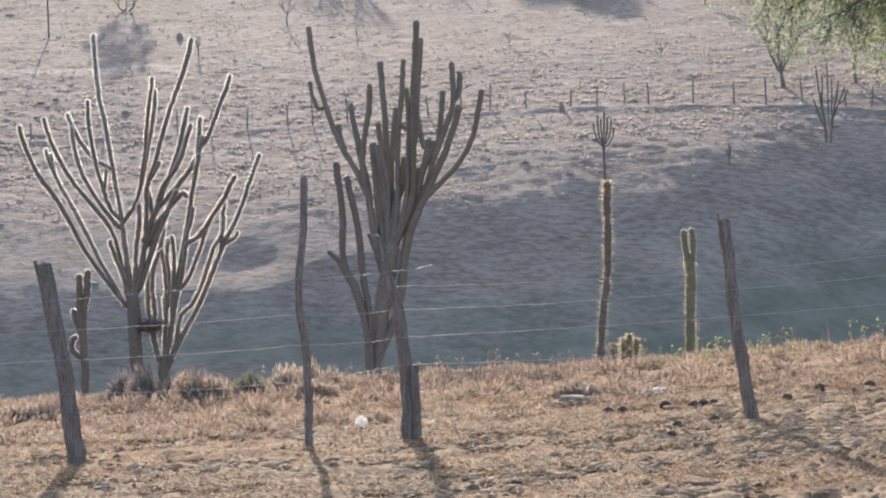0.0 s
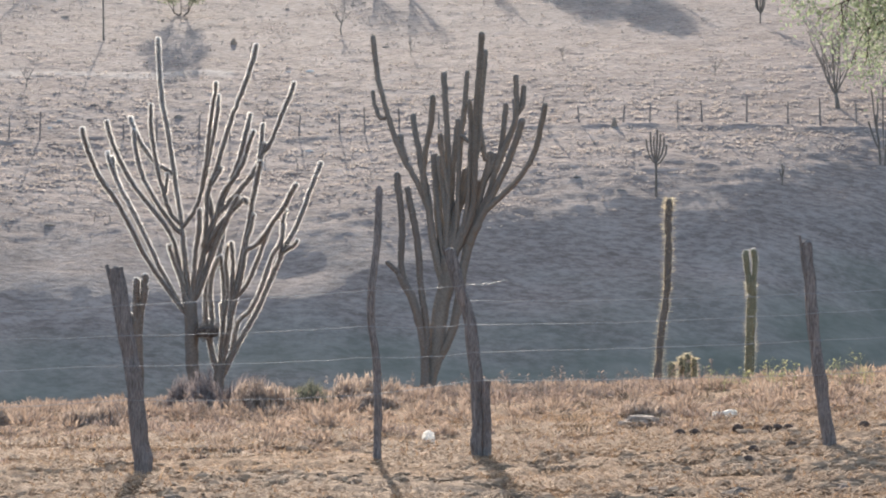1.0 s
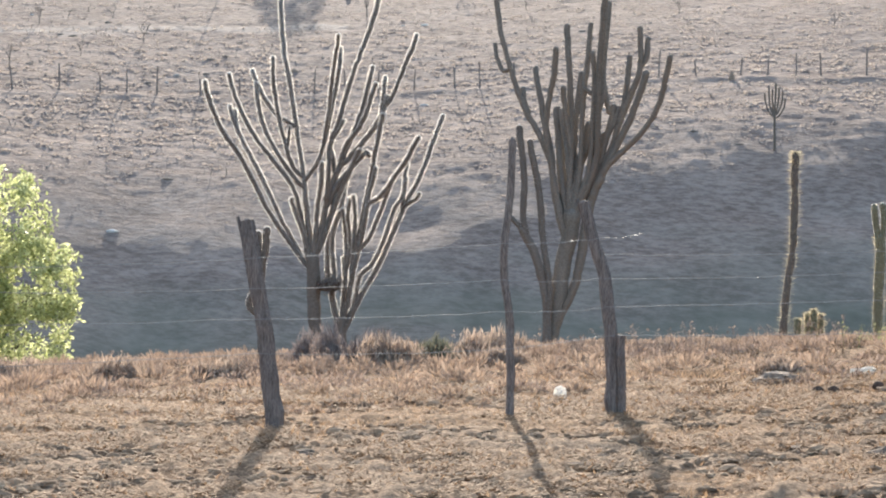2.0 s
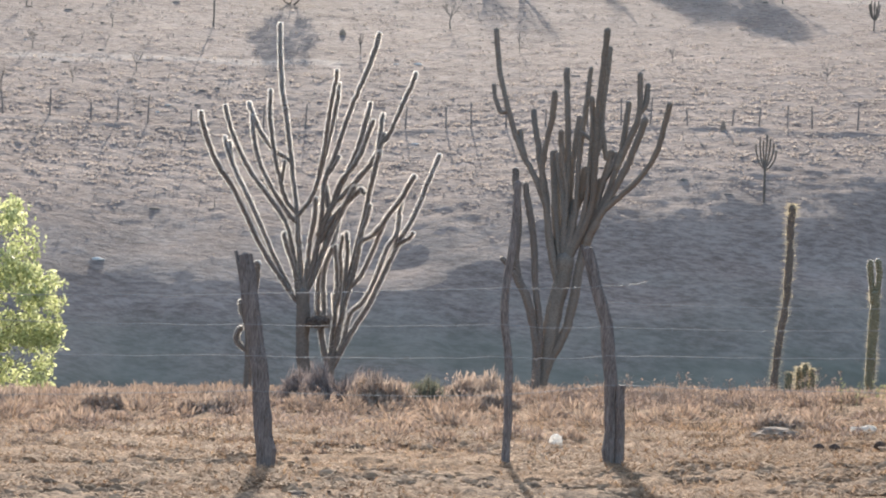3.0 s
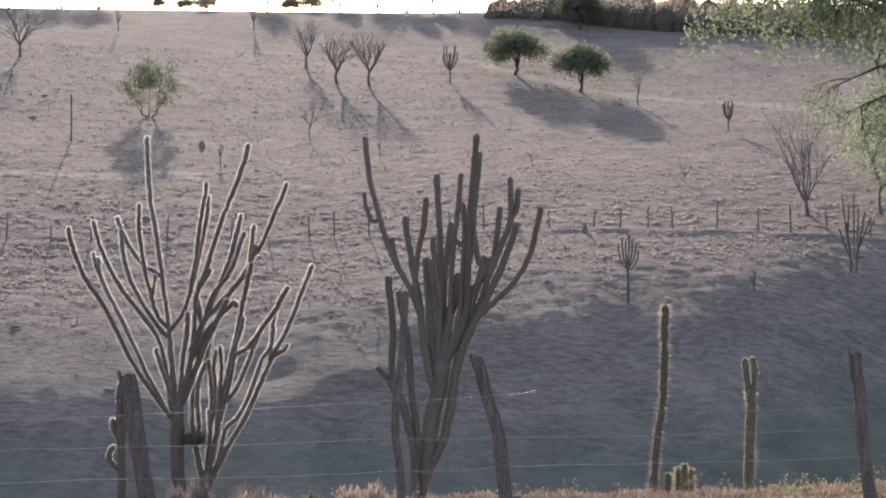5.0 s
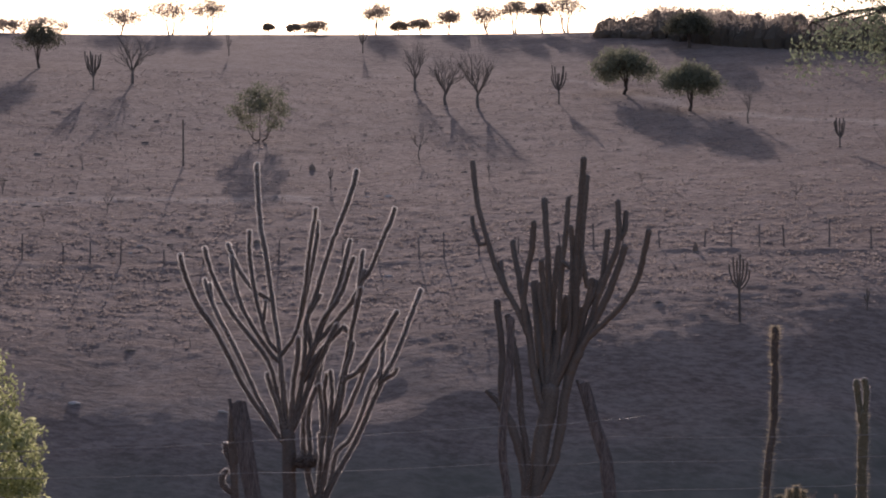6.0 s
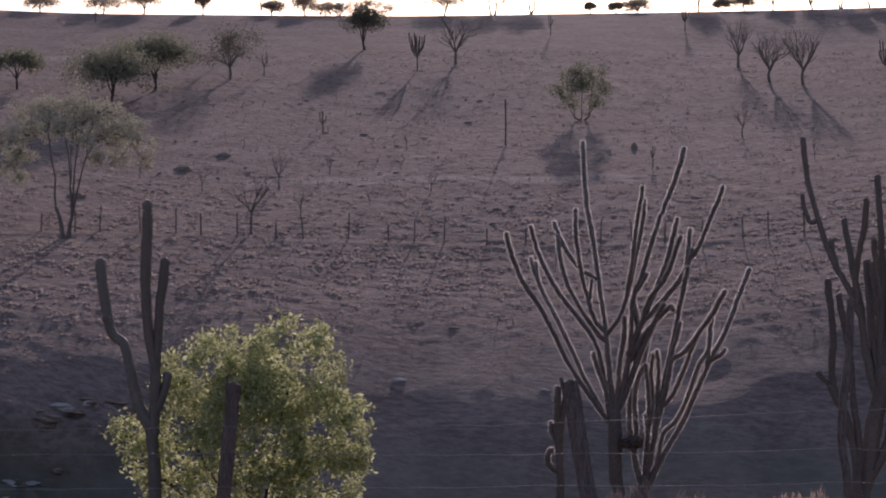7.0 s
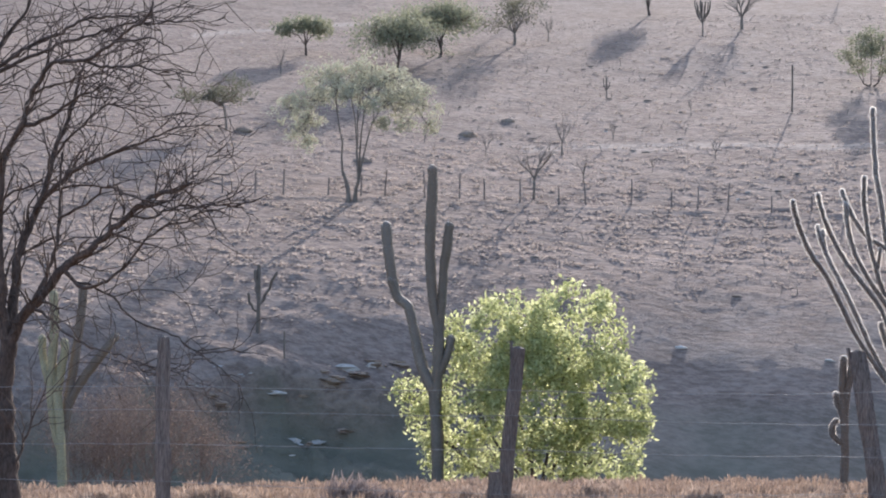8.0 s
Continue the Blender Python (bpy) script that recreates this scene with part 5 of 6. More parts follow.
for az, r, h, w, seed in ((8.15, 165.5, 4.6, 2.8, 121), (7.29, 156.1, 4.6, 3.2, 122), (6.40, 154.6, 5.3, 4.2, 123), (15.92, 166.5, 4.9, 4.4, 124)):
    tree(polar(az, r), "spreading leafless grey tree on the upper hillside", h, seed, PALE_BARK, None, trunk_share=0.22, limbs=9, level=2, spread=0.6, lift=0.4, out=0.75, r=0.11, width=w, group="bare trees on the hill", kids=(3, 5))
for az, r, h, seed in ((21.22, 160.9, 2.6, 126), (8.03, 131.2, 2.6, 127), (21.56, 100.2, 3.7, 128), (20.8, 113.1, 2.7, 129), (17.29, 127.1, 1.5, 130), (28.6, 140, 2.5, 131), (-1.03, 145.4, 3.2, 133), (22.27, 170.5, 3.4, 135), (-3.0, 175, 2.6, 136), (25.81, 199, 2.8, 137), (22.9, 112, 1.5, 139), (19.4, 118, 1.3, 140), (24.6, 116, 1.2, 141), (18.3, 108, 1.0, 142), (16.6, 112, 1.4, 143), (20.2, 104.5, 1.6, 144), (6.1, 122, 1.2, 145), (1.9, 118, 1.0, 146), (-2.3, 112, 1.2, 147)):
    tree(polar(az, r), "leafless grey sapling standing in the pasture", h, seed, PALE_BARK, None, trunk_share=0.3, limbs=5, level=2, spread=0.45, lift=0.6, out=0.5, r=h * 0.016, width=h * 0.62, group="bare saplings on the hill", name="bare_sapling")


def small_cactus(place, seed, height, arms, label):
    rng = np.random.default_rng(seed)
    rows = []
    for k in range(arms):
        s = ((k + 0.5) / arms - 0.5 + rng.uniform(-0.06, 0.06)) * height * 0.40
        z0 = height * rng.uniform(0.28, 0.42)
        rows.append((0, z0, s, z0 + 0.12 * height, s * 1.1, height * rng.uniform(0.7, 1.0)))
    return cactus(place, label, [(0, 0, 0.02, height * 0.3, 0, height * (0.42 if arms > 4 else 0.95))], rows, CACTUS, seed, height * 0.014 + 0.022, height * 0.009 + 0.018, height * 0.15, "small cacti on the hillside")


for n, (az, r, h, arms) in enumerate(((-4.16, 88.4, 0.95, 2), (-3.48, 132.6, 2.0, 8), (16.99, 162.5, 3.2, 12), (4.17, 156.8, 3.1, 9), (14.55, 128.5, 3.0, 0), (9.6, 190, 2.4, 4), (13.3, 185, 2.0, 2), (28.4, 75.0, 1.15, 0), (10.5, 120, 1.2, 2), (19.6, 134, 1.4, 3))):
    small_cactus(polar(az, r), 200 + n, h, arms, "small candelabra cactus standing in the dry pasture")

cactus(polar(-6.84, 93.3), "low-forked many-armed cactus below the hillside fence", [(-0.1, 0, -0.1, 0.4, -0.16, 0.9), (0.1, 0, 0.1, 0.5, 0.2, 1.0)], [(-0.15, 0.8, -0.3, 1.6, -0.5, 3.4), (-0.12, 0.8, -0.25, 1.5, -0.28, 2.2), (0.05, 0.7, 0.0, 1.8, 0.02, 3.6), (0.12, 0.8, 0.35, 1.4, 0.75, 2.4), (0.15, 0.8, 0.35, 1.7, 0.5, 2.7), (-0.13, 0.6, -0.4, 1.2, -0.62, 1.9), (0.15, 0.9, 0.2, 1.8, 0.2, 2.8), (0.4, 1.6, 0.75, 1.8, 0.9, 2.3), (-0.28, 1.6, -0.2, 2.0, -0.22, 2.9)], CACTUS, 241, 0.058, 0.036, 0.4, "small cacti on the hillside")
cactus(polar(-0.73, 86.0), "slim-trunked candelabra cactus with upright arms in the pasture", [(0, 0, 0.02, 0.7, 0.0, 1.5)], [(0, 1.35, -0.36, 1.6, -0.40, 2.35), (0, 1.4, -0.24, 1.7, -0.22, 2.65), (0, 1.4, -0.10, 1.9, -0.08, 2.5), (0, 1.4, 0.05, 2.0, 0.06, 2.75), (0, 1.4, 0.2, 1.8, 0.18, 2.55), (0, 1.4, 0.34, 1.7, 0.33, 2.4), (0, 1.3, 0.44, 1.55, 0.43, 2.1)], CACTUS, 242, 0.06, 0.038, 0.4, "small cacti on the hillside")
cactus(polar(29.12, 76.9), "small forked candelabra cactus on the edge of the bank", [(0, 0, 0.02, 0.9, 0.0, 2.5)], [(0.0, 0.75, -0.42, 1.0, -0.42, 1.45), (0.0, 0.95, 0.25, 1.35, 0.75, 2.25), (0.0, 1.2, -0.1, 1.6, -0.14, 2.3)], CACTUS, 240, 0.085, 0.055, 0.2, "small cacti on the hillside")

# the fence across the hillside
rng_f = np.random.default_rng(31)
az_f = -9.5
while az_f < 37:
    p = polar(az_f, 99.2 + rng_f.uniform(-0.3, 0.3))
    post = Tubes()
    hgt, ln = rng_f.uniform(0.8, 1.35), rng_f.normal(0, 0.06)
    post.add(bezier((0, 0, -0.2), (ln * 0.3, 0, hgt * 0.5), (ln, 0, hgt), 5), np.linspace(0.05, 0.035, 5), 6, wobble=0.1, rng=rng_f)
    ob = new("fence_post", post.mesh("fence_post", WOOD))
    ob.location = p
    tagged(ob, "thin grey wooden post of the hillside fence", "fence post", "posts of the hillside fence")
    az_f += rng_f.uniform(0.65, 1.25)

# trees along the ridge
for n, (az, h, wide) in enumerate(((19.4, 1.3, 3.4), (18.4, 1.6, 5.0), (16.2, 2.6, 4.3), (14.9, 3.3, 4.4), (13.85, 3.3, 3.6), (12.2, 1.0, 1.0), (11.5, 1.0, 1.3), (10.9, 1.3, 2.7), (9.2, 2.8, 2.9), (8.6, 1.2, 1.5), (8.0, 1.5, 2.4), (7.2, 2.3, 2.7), (6.2, 2.7, 3.8), (5.35, 3.1, 2.4), (4.65, 2.8, 1.9), (3.95, 3.6, 3.9), (25.6, 1.9, 3.6), (24.5, 2.2, 3.0), (22.9, 1.8, 1.4), (27.3, 1.6, 3.0), (21.0, 1.4, 2.4), (29.0, 1.7, 3.0), (20.1, 1.9, 2.6), (1.3, 4.6, 4.5), (0.5, 4.2, 4.0), (-0.3, 4.8, 4.5), (-1.2, 4.4, 4.0))):
    crown_tree(polar(az, 210 if az > 2 else 233), "small flat-crowned tree on the ridge against the sky", h * 1.18, wide * 1.4, h * 0.26, 300 + n, PALE_BARK, LEAF_RIDGE, 15, 6, 0.10, "trees along the ridge", 0.05 + 0.018 * h, 0.85, 1 if h < 3 else 2, (), 26)


def far_woods():
    rng = np.random.default_rng(77)
    c, core = [], Tubes()
    for _ in range(620):
        az = rng.uniform(-13, 3.0)
        p = polar(az, max(199 - 2.1 * (3 - az), 172) + 32 * rng.uniform(0, 1) ** 1.5)
        h = rng.uniform(1.2, 2.6) * (1 if az < 1.5 else 0.65)
        w = rng.uniform(0.5, 1.1)
        core.add([(p.x, p.y, p.z + h * s) for s in (-0.1, 0.3, 0.6, 0.8, 0.9)], (w * 0.8, w, w * 0.85, w * 0.5, 0.05), 7, wobble=0.25, rng=rng)
        for _ in range(9):
            c.append((p.x + rng.normal(0, 0.8), p.y + rng.normal(0, 0.8), p.z + h * rng.uniform(0.25, 1.05)))
    v, f = leaves(c, 13, 0.42, 0.115, rng)
    v = np.concatenate([np.concatenate(core.v), v])
    f = np.concatenate([np.concatenate(core.f), f + core.n])
    ob = new("far_woods", fast_mesh("far_woods", v, f, LEAF_WOODS))
    tagged(ob, "dark scrub woodland along the far ridge", "woodland", kind="stuff")


far_woods()


def hanging_tree():
    """The leafy tree at the side whose outer boughs hang into view."""
    rng = np.random.default_rng(91)
    ob = thing("tree", on_ground(4.3, 17.2), "leafy green tree with boughs hanging over the pasture", "tree")
    tb = Tubes()
    tb.add(bezier((0, 0, -0.2), (0.1, 0.1, 1.2), (-0.1, 0, 2.2), 9), np.linspace(0.17, 0.12, 9), 9, wobble=0.07, rng=rng)
    part("trunk", tb.mesh("trunk", BARK), ob)
    tips = []
    for x, y, z in ((-2.2, 0.0, 3.0), (-1.95, 0.3, 2.8), (-1.6, -0.3, 2.7), (-1.1, 0.4, 2.6), (-2.25, 0.2, 3.25), (-1.8, -0.4, 3.3), (-3.45, 0.2, 3.9), (-3.15, -0.3, 3.85), (-2.9, 0.1, 3.95), (-2.65, 0.3, 3.85), (-2.3, 0.0, 4.0), (-1.6, 0.5, 3.9), (0.6, 0.5, 4.2), (1.5, -0.4, 3.4), (0.2, -1.2, 4.0), (0.3, 1.3, 4.0)):
        tl = Tubes()
        pts = bezier((-0.1, 0, 2.1), (x * 0.55, y * 0.5, z + 0.55), (x, y, z), 11)
        tl.add(pts, np.linspace(0.055, 0.008, 11), 7)
        for k in range(4, 11):
            for _ in range(3 if k > 6 else 2):
                d = rng.normal(0, 0.6, 3) + np.array((-0.3, 0, -0.2))
                grow(pts[k], d / np.linalg.norm(d), rng.uniform(0.18, 0.34), 0.006, 1, tl, tips, rng, 0.6, 0.0, 0.9, (2, 3), 4)
        part("limb", tl.mesh("limb", BARK), ob)
    v, f = leaves(tips, 18, 0.07, 0.024, rng, 1.4, 0.42)
    part("crown", fast_mesh("crown", v, f, LEAF_BOUGH), ob)


hanging_tree()

# ---- small things ----
bag = new("plastic_bag", lump("plastic_bag", (0.036, 0.040, 0.062), BAG, 6, 7, 9, 0.5))
bag.location = on_ground(-0.94, 12.8, -0.02)
tagged(bag, "crumpled white plastic bag lying on the dry grass", "bag")
for x, y, w in ((1.01, 13.5, 0.032), (0.925, 13.48, 0.026)):
    scrap = new("plastic_scrap", lump("plastic_scrap", (w * 1.4, w, w * 0.9), BAG, int(x * 100), 5, 7, 0.6))
    scrap.location = on_ground(x, y, -0.025)
    tagged(scrap, "small scrap of white plastic caught in the grass", "litter", "plastic scraps")
for n, (x, y, s, mat) in enumerate(((1.02, 13.68, 0.035, FIELD_STONE), (0.41, 13.55, 0.085, STONE), (0.50, 13.46, 0.06, FIELD_STONE), (0.31, 13.5, 0.05, STONE), (0.44, 13.45, 0.045, STONE), (0.47, 10.2, 0.05, FIELD_STONE), (1.95, 10.9, 0.05, FIELD_STONE), (-2.0, 10.1, 0.05, FIELD_STONE), (0.9, 9.9, 0.06, FIELD_STONE), (1.4, 9.8, 0.05, FIELD_STONE), (-0.6, 9.85, 0.04, FIELD_STONE))):
    st = new("stone", lump("stone", (s * 1.3, s, s * 0.75), mat, 400 + n, 5, 8, 0.65))
    st.location = on_ground(x, y, 0.0)
    tagged(st, "brown weathered field stone lying on dry ground", "stone", "stones")
for x, y in ((1.02, 12.6), (1.19, 12.4), (1.25, 12.42), (1.31, 12.38), (0.66, 12.6), (0.75, 12.55), (1.75, 12.2), (1.27, 11.5), (1.05, 11.46), (1.0, 11.03), (1.99, 12.57), (2.28, 12.42)):
    dp = new("dung", lump("dung", (0.034, 0.031, 0.030), DUNG, int(x * 1000 + y), 5, 8, 0.3))
    dp.location = on_ground(x, y, -0.02)
    tagged(dp, "dark dry lump of dung on the ground", "dung", "dung lumps")
for az, r, w, h in ((0.44, 98.3, 0.14, 0.5), (23.4, 119, 0.6, 0.3), (22.3, 124, 0.4, 0.25), (29.6, 117, 0.5, 0.25), (11.0, 127, 0.2, 0.45), (16.0, 84, 0.25, 0.1), (12.5, 104, 0.25, 0.2), (26.3, 109, 0.45, 0.3)):
    rk = new("rock", lump("rock", (w, w * 0.8, h), STONE, int(r * 10), rough=0.35))
    rk.location = polar(az, r) - Vector((0, 0, 0.03))
    tagged(rk, "weathered rock lying in the hillside pasture", "rock", "rocks on the hillside")


rng_l = np.random.default_rng(46)
for n in range(34):
    az = 25.3 + n * 0.17 + rng_l.normal(0, 0.1)
    p = polar(az, 74.0)
    rb = float(bank_r(p.x, p.y, np.array(az)))
    w = rng_l.uniform(0.09, 0.30)
    rk = new("rock", lump("rock", (w * rng_l.uniform(1.0, 1.9), w * 0.9, w * rng_l.uniform(0.45, 0.8)), PALE_STONE if n % 4 == 0 else STONE, 470 + n, 5, 7, 0.9))
    rk.location = polar(az, rb - 4.4 + rng_l.normal(0, 0.45)) - Vector((0, 0, w * 0.2))
    tagged(rk, "pale flat stone on the broken edge of the bank" if n % 4 == 0 else "grey weathered stone on the broken edge of the bank", "rock", "rocks on the hillside")


# ---- grass ----
def blades(az0, az1, r0, r1, count, height, width, seed, keep, lean=0.35):
    rng = np.random.default_rng(seed)
    r = np.sqrt(rng.uniform(r0 * r0, r1 * r1, count))
    a = np.radians(rng.uniform(az0, az1, count))
    x, y = -np.sin(a) * r, np.cos(a) * r
    k = keep(x, y, r) > rng.uniform(0, 1, count)
    x, y, r = x[k], y[k], r[k]
    n = len(x)
    h = height * rng.uniform(0.35, 1.25, n) * np.clip(0.75 + 1.1 * grain(x / 0.8, y / 0.8, seed), 0.25, 1.6)
    th = rng.uniform(0, 6.283, n)
    p = np.stack([x, y, ground_z(x, y) - 0.015], -1)
    side = np.stack([np.cos(th), np.sin(th), 0 * th], -1) * (width * rng.uniform(0.6, 1.4, n))[:, None]
    tip = p + np.stack([rng.normal(0, lean, n) * h, rng.normal(0, lean, n) * h, h], -1)
    v = np.stack([p - side, p + side, tip], 1).reshape(-1, 3)
    return v, np.arange(3 * n).reshape(-1, 3)


def cover(x, y, r):
    bare = np.clip(1.5 - np.abs(r - 9.8 - 1.6 * grain(x / 1.5, y / 1.5, 7)) / 2.0, 0, 1) * np.clip(0.75 + 2.2 * grain(x / 0.8, y / 0.35, 8), 0, 1)
    return np.clip(1.05 - bare + 0.8 * grain(x / 0.5, y / 0.5, 22), 0.04, 1)


def hill_cover(x, y, r):
    az = np.degrees(np.arctan2(-x, y))
    edge = bank_r(x, y, az) - 5
    return np.clip(0.55 + 2.6 * grain(x / 0.9, y / 0.55, 15), 0.06, 1) * np.clip((r - edge) / 4, 0, 1) * np.clip((128 - r) / 30, 0.16, 1)


for name, mat, label, args in (
    ("dry_grass", STRAW, "short dry straw-coloured grass over the near ground", (-12, 37, 8.8, 14.5, 90000, 0.045, 0.0035, 61, cover, 0.7)),
    ("dry_grass", STRAW_GREY, "withered grey-brown grass clumps along the brow", (-12, 37, 12.2, 20, 30000, 0.06, 0.003, 62, lambda x, y, r: np.clip(0.55 + 2.4 * grain(x / 0.45, y / 0.45, 23), 0.12, 1), 0.45)),
    ("dry_grass", STRAW, "tall pale seed stalks on the brow", (-12, 37, 14.2, 24, 4600, 0.18, 0.0024, 63, lambda x, y, r: np.clip(0.3 + 2.5 * grain(x / 0.9, y / 0.9, 24), 0.02, 1), 0.25)),
):
    v, f = blades(*args)
    tagged(new(name, fast_mesh(name, v, f, mat)), label, "grass", kind="stuff")


def hill_tussocks():
    """Low clumps of dry grass, wider across the slope, that stand close together over it."""
    rng = np.random.default_rng(64)
    n = 260000
    r = np.sqrt(rng.uniform(72.0**2, 175.0**2, n))
    a = np.radians(rng.uniform(-12, 37, n))
    x, y = -np.sin(a) * r, np.cos(a) * r
    k = hill_cover(x, y, r) * 0.9 > rng.uniform(0, 1, n)
    x, y = x[k], y[k]
    n, each = len(x), 5
    away = np.hypot(x, y) - bank_r(x, y, np.degrees(np.arctan2(-x, y)))
    size = np.repeat((0.07 + 0.16 * rng.uniform(0, 1, n) ** 1.8) * np.clip(0.6 + away / 14, 0.5, 1), each)
    c = np.repeat(np.stack([x, y, ground_z(x, y) - 0.02], -1), each, axis=0)
    m = len(c)
    th, out = rng.uniform(0, 6.283, m), rng.uniform(0, 1, m) ** 0.7
    way = np.stack([np.cos(th) * out * 2.2, np.sin(th) * out, np.sqrt(1.05 - out * out) * rng.uniform(0.3, 0.75, m)], -1)
    root, tip = c + way * np.array((0.6, 0.6, 0.0)) * size[:, None], c + way * size[:, None]
    sd = np.stack([rng.uniform(0.6, 1.0, m), rng.normal(0, 0.5, m), rng.normal(0, 0.12, m)], -1) * (size * rng.uniform(0.22, 0.5, m))[:, None]
    mid = root * 0.45 + tip * 0.55
    v = np.stack([root, mid + sd, tip, mid - sd], 1).reshape(-1, 3)
    tagged(new("pasture_grass", fast_mesh("pasture_grass", v, np.arange(4 * m).reshape(-1, 4), PASTURE)), "tussocks of dry grass over the hillside", "grass", kind="stuff")


hill_tussocks()


def hill_debris():
    """Dead stalks and dark clumps strewn over the hillside."""
    rng = np.random.default_rng(74)
    tb = Tubes()
    n = 520
    r = np.sqrt(rng.uniform(84**2, 150**2, n))
    az = np.where(rng.uniform(0, 1, n) < 0.45, rng.normal(21, 4, n), rng.uniform(-11, 36, n))
    for k in range(n):
        p = polar(az[k], r[k])
        if rng.uniform() < 0.8:
            h = rng.uniform(0.10, 0.45) * (1 if rng.uniform() < 0.3 else 0.5)
            d = rng.normal(0, 0.35, 2) * h
            tb.add([(p.x, p.y, p.z - 0.03), (p.x + d[0] * 0.5, p.y + d[1] * 0.5, p.z + h * 0.55), (p.x + d[0], p.y + d[1], p.z + h)], (0.022, 0.018, 0.008), 4)
        else:
            w, h = rng.uniform(0.08, 0.34), rng.uniform(0.03, 0.09)
            a = rng.normal(0, 0.35)
            c, q = math.cos(a) * w, math.sin(a) * w
            tb.add([(p.x - c, p.y - q, p.z + 0.02), (p.x - c * 0.4, p.y - q * 0.4, p.z + h * 0.6), (p.x + c * 0.3, p.y + q * 0.3, p.z + h * 0.7), (p.x + c, p.y + q, p.z + 0.03)], (0.01, h * 0.6, h * 0.55, 0.01), 5, wobble=0.3, rng=rng)
    tagged(new("dead_stalks", tb.mesh("dead_stalks", PALE_BARK, False)), "dark dead stalks and clumps strewn over the pasture", "debris", kind="stuff")


hill_debris()
for az, r, w in ((17.5, 78.2, 0.22), (28.2, 72.4, 0.3), (26.1, 71.8, 0.26), (13.5, 76.9, 0.2), (15.7, 103.3, 0.2), (8.9, 95.8, 0.26), (16.0, 101.7, 0.16), (19.6, 121, 0.15), (8.9, 116.5, 0.25), (9.5, 116.4, 0.18), (20.6, 116.5, 0.12)):
    rk = new("rock", lump("rock", (w, w * 0.7, w * 0.5), PALE_STONE, int(r * 7 + az), rough=0.4))
    rk.location = polar(az, r) - Vector((0, 0, 0.03))
    tagged(rk, "pale sunlit rock lying in the hillside pasture", "rock", "rocks on the hillside")


def clods(n, r0, r1, az0, az1, share, small, large, seed, label):
    """Flattened broken lumps of soil, close together where the ground is bare."""
    rng = np.random.default_rng(seed)
    r = np.sqrt(rng.uniform(r0**2, r1**2, n))
    a = np.radians(rng.uniform(az0, az1, n))
    x, y = -np.sin(a) * r, np.cos(a) * r
    k = share(x, y, r) > rng.uniform(0, 0.9, n)
    x, y = x[k], y[k]
    n = len(x)
    s = small + (large - small) * rng.uniform(0, 1, n) ** 2.4
    c = np.stack([x, y, ground_z(x, y) + 0.012], -1)
    th = np.arange(6) * np.pi / 3
    low = np.stack([np.cos(th), np.sin(th), 0 * th - 0.3], -1)
    high = np.stack([0.65 * np.cos(th + 0.4), 0.65 * np.sin(th + 0.4), 0 * th + 0.4], -1)
    shape = np.concatenate([low, high, [(0, 0, 0.62)]])
    f1 = [(i, (i + 1) % 6, 6 + i) for i in range(6)] + [((i + 1) % 6, 6 + (i + 1) % 6, 6 + i) for i in range(6)] + [(6 + i, 6 + (i + 1) % 6, 12) for i in range(6)]
    size = s[:, None, None] * rng.uniform(0.7, 1.7, (n, 1, 3)) * np.array((1.25, 0.9, 0.72))
    v = (c[:, None] + shape * size * rng.uniform(0.7, 1.3, (n, 13, 3))).reshape(-1, 3)
    f = (np.array(f1)[None] + 13 * np.arange(n)[:, None, None]).reshape(-1, 3)
    tagged(new("soil_clods", fast_mesh("soil_clods", v, f, CLOD)), label, "soil", kind="stuff")


def churned(x, y, r):
    return np.clip(1.25 - np.hypot((x - 2.05) / 0.8, (y - 10.9) / 1.3) + 1.4 * grain(x / 0.35, y / 0.25, 10), 0, 1)


def tussocks(name, material, label, seed, n, each, share, big, broad=1.0):
    """Low domes of withered blades that stand close together on the brow."""
    rng = np.random.default_rng(seed)
    r = np.sqrt(rng.uniform(12.0**2, 27.0**2, n))
    a = np.radians(rng.uniform(-12, 37, n))
    x, y = -np.sin(a) * r, np.cos(a) * r
    k = np.clip(share + 1.8 * grain(x / 0.9, y / 0.9, seed) + (r - 13.5) * 0.2 * share, 0.04, 1) > rng.uniform(0, 1, n)
    x, y, r = x[k], y[k], r[k]
    n = len(x)
    size = big * (0.3 + 0.9 * rng.uniform(0, 1, n) ** 1.6) * np.clip((r - 11.0) / 3, 0.4, 1.0)
    c = np.repeat(np.stack([x, y, ground_z(x, y) - 0.01], -1), each, axis=0)
    s = np.repeat(size, each)
    m = len(c)
    th, out = rng.uniform(0, 6.283, m), rng.uniform(0, 1, m) ** 0.7
    way = np.stack([np.cos(th) * out * 1.15, np.sin(th) * out * 1.15, np.sqrt(1.05 - out * out) * rng.uniform(0.35, 0.85, m)], -1)
    root = c + way * np.array((0.72, 0.72, 0.5)) * s[:, None]
    tip = c + way * s[:, None] * 1.15
    sd = np.cross(way, rng.normal(0, 1, (m, 3)))
    sd = sd / np.linalg.norm(sd, axis=1)[:, None] * (broad * rng.uniform(0.0025, 0.0055, m))[:, None]
    mid = root * 0.5 + tip * 0.5 + rng.normal(0, 0.006, (m, 3))
    v = np.stack([root, mid - sd, tip, mid + sd], 1).reshape(-1, 3)
    tagged(new(name, fast_mesh(name, v, np.arange(4 * m).reshape(-1, 4), material)), label, "grass", kind="stuff")


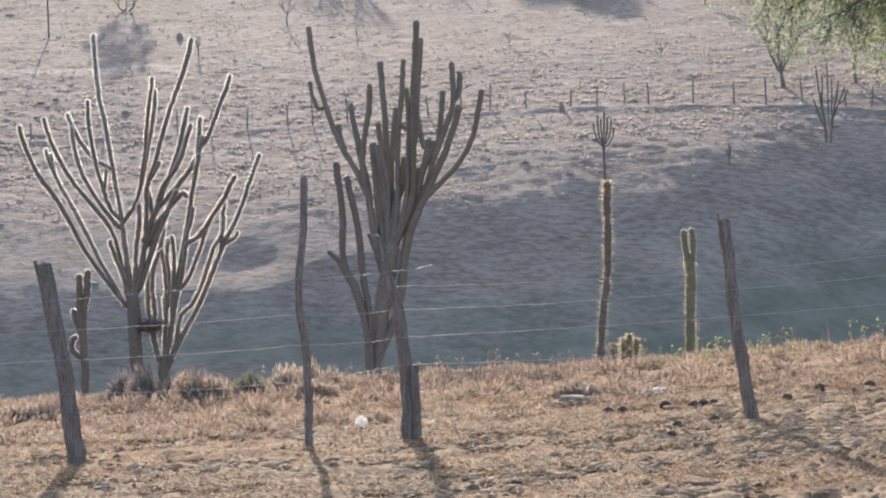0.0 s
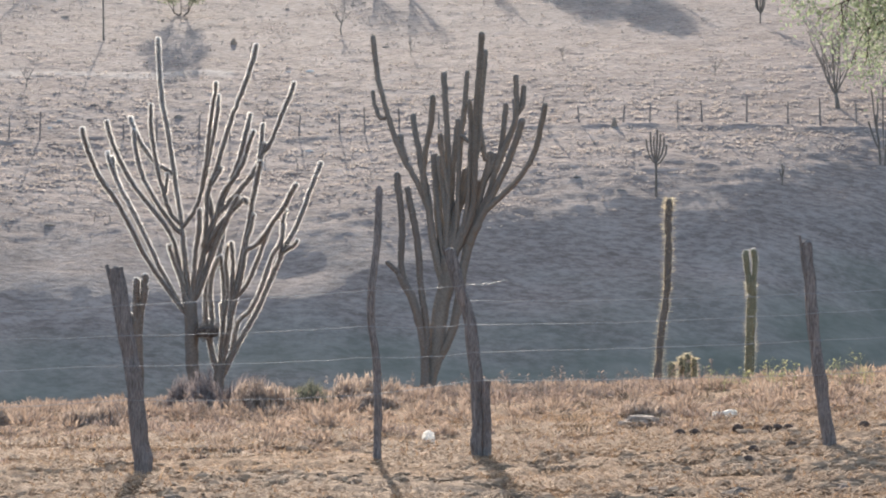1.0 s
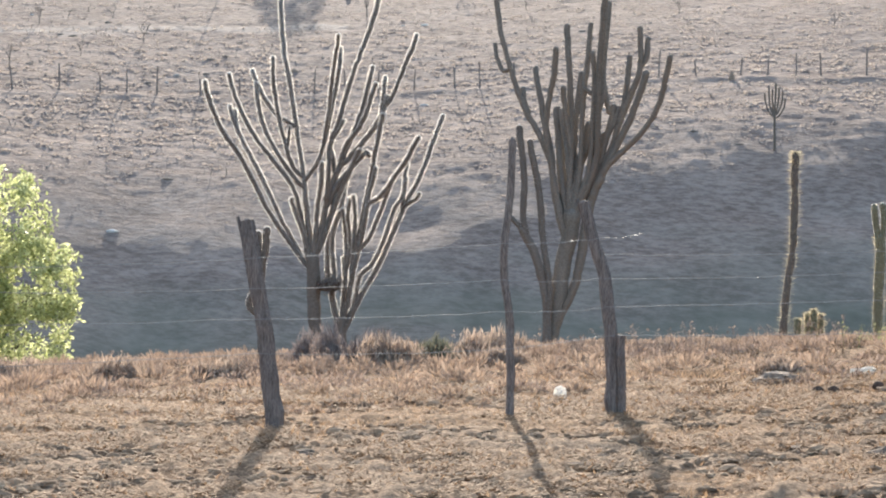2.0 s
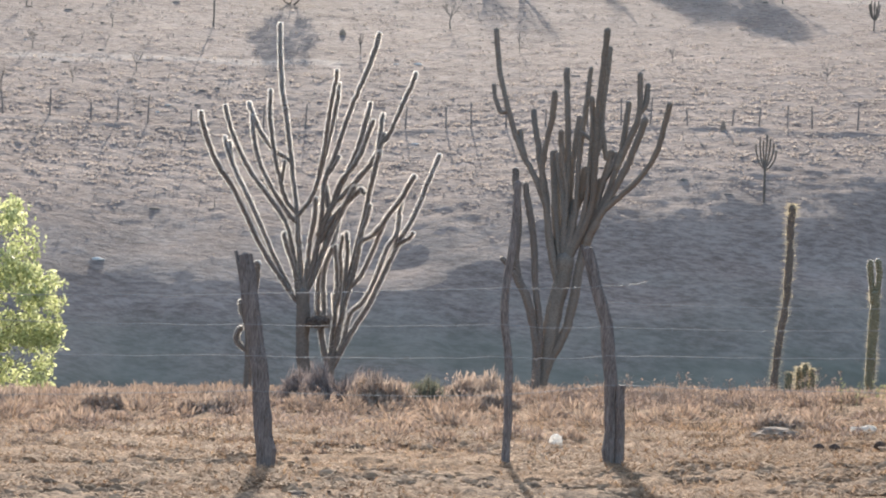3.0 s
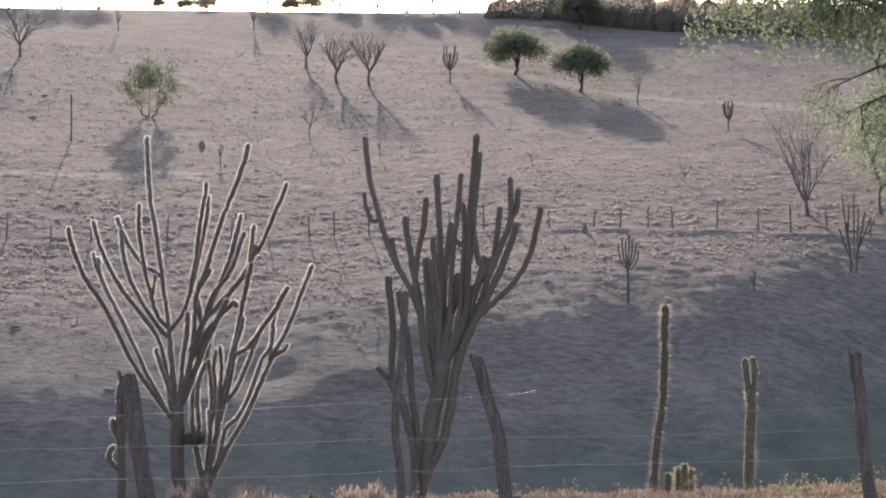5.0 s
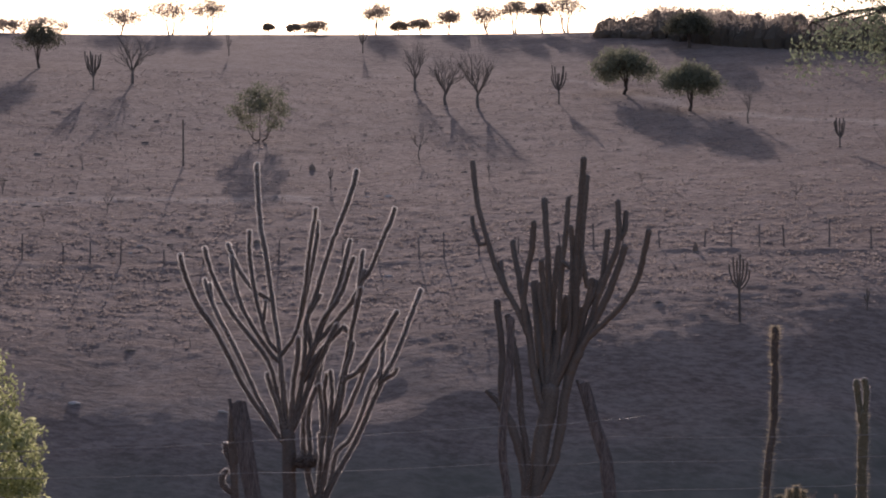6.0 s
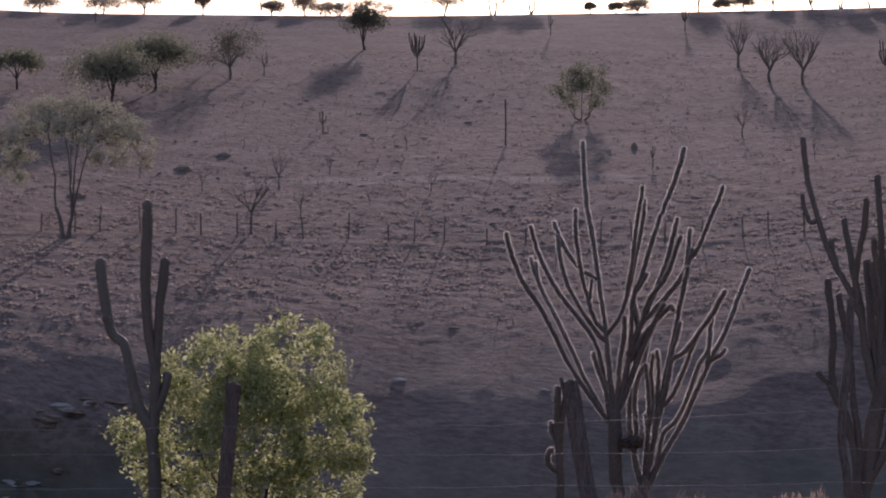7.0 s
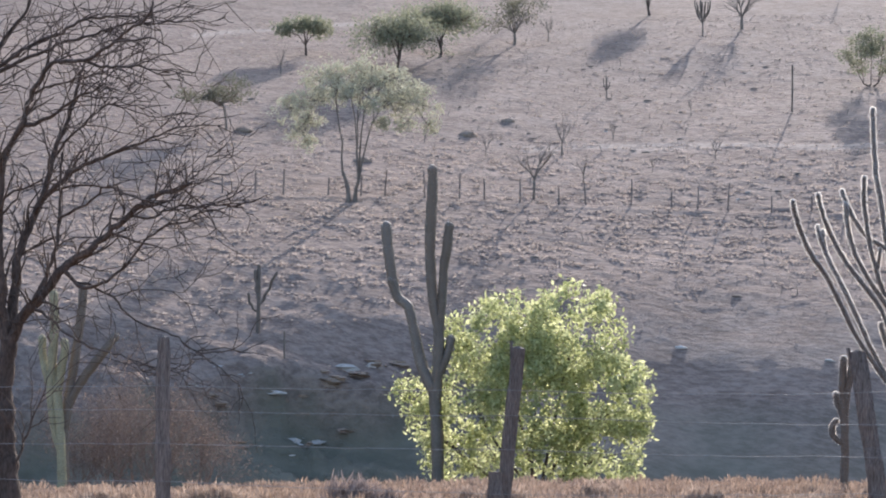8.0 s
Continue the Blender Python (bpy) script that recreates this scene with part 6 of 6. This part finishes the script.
def wispy_weeds(name, material, label, seed, az0, az1, r0, r1, n, height, sprigs):
    """Single thin stalks with short side sprigs and tiny leaves, in loose groups."""
    rng = np.random.default_rng(seed)
    tb, ends = Tubes(), []
    for _ in range(n):
        p = polar(rng.uniform(az0, az1), rng.uniform(r0, r1))
        if grain(np.array(p.x / 0.5), np.array(p.y / 0.5), seed) < -0.08:
            continue
        h = height * rng.uniform(0.5, 1.35)
        d = rng.normal(0, 0.16, 2) * h
        line = bezier((p.x, p.y, p.z - 0.02), (p.x + d[0] * 0.3, p.y + d[1] * 0.3, p.z + h * 0.6), (p.x + d[0], p.y + d[1], p.z + h), 6)
        tb.add(line, np.linspace(0.0032, 0.0012, 6), 3)
        for _ in range(sprigs):
            q = line[rng.integers(2, 6)]
            e = q + np.array((rng.normal(0, 0.16), rng.normal(0, 0.16), rng.uniform(0.02, 0.2))) * h
            tb.add([q, (q + e) / 2, e], (0.0016, 0.0014, 0.0008), 3)
            ends.append(e)
    v, f = leaves(ends, 4, 0.012, 0.010, rng, 1.0, 0.45)
    ob = tagged(new(name, tb.mesh(name, material, False)), label, "weeds", kind="stuff")
    tagged(part("leaf_sprays", fast_mesh("leaf_sprays", v, f, material), ob), kind="stuff")


def litter():
    """Straw lying flat on the trampled ground."""
    rng = np.random.default_rng(73)
    n = 150000
    r = np.sqrt(rng.uniform(8.9**2, 13.8**2, n))
    a = np.radians(rng.uniform(-12, 37, n))
    x, y = -np.sin(a) * r, np.cos(a) * r
    k = np.clip(0.45 + 2.2 * grain(x / 0.5, y / 0.3, 28), 0.05, 1) > rng.uniform(0, 1, n)
    x, y = x[k], y[k]
    n = len(x)
    th, ln = rng.uniform(0, 6.283, n), rng.uniform(0.02, 0.08, n)
    d = np.stack([np.cos(th), np.sin(th), rng.normal(0.12, 0.2, n)], -1) * ln[:, None]
    sd = np.stack([-np.sin(th), np.cos(th), 0 * th], -1) * 0.006
    p = np.stack([x, y, ground_z(x, y) + 0.022], -1)
    v = np.stack([p - sd, p + sd, p + d], 1).reshape(-1, 3)
    tagged(new("straw_litter", fast_mesh("straw_litter", v, np.arange(3 * n).reshape(-1, 3), STRAW)), "trampled straw scattered over bare soil", "straw", kind="stuff")


tussocks("grass_tussocks", STRAW_TUFT, "low pale fluffy dry grass tussocks along the brow", 72, 4200, 50, 0.36, 0.16, 2.0)
tussocks("grass_tussocks", STRAW_GREY, "withered grey-brown grass tussocks along the brow", 76, 3600, 33, 0.30, 0.13, 1.7)
tussocks("dark_weeds", WEED, "small dark withered weeds among the pale grass", 78, 2600, 26, 0.18, 0.11)
litter()
wispy_weeds("green_weeds", WEED_GREEN, "wispy yellow-green weeds in seed along the brow", 81, -13, -3.0, 15.5, 17.5, 85, 0.15, 6)
wispy_weeds("dry_weeds", STRAW_GREY, "thin grey withered stalks with small heads along the brow", 82, -4, 8, 15.0, 18.0, 170, 0.19, 6)
wispy_weeds("dry_weeds", STRAW_GREY, "thin grey withered stalks with small heads along the brow", 83, 8, 36, 15.0, 18.5, 230, 0.14, 6)
clods(17500, 8.3, 12.8, -12, 37, lambda x, y, r: 1.04 - cover(x, y, r), 0.007, 0.034, 71, "crumbled clods of bare brown soil")
clods(7000, 9.2, 12.8, -16, -4, churned, 0.012, 0.046, 75, "heaped dark clods of churned soil")
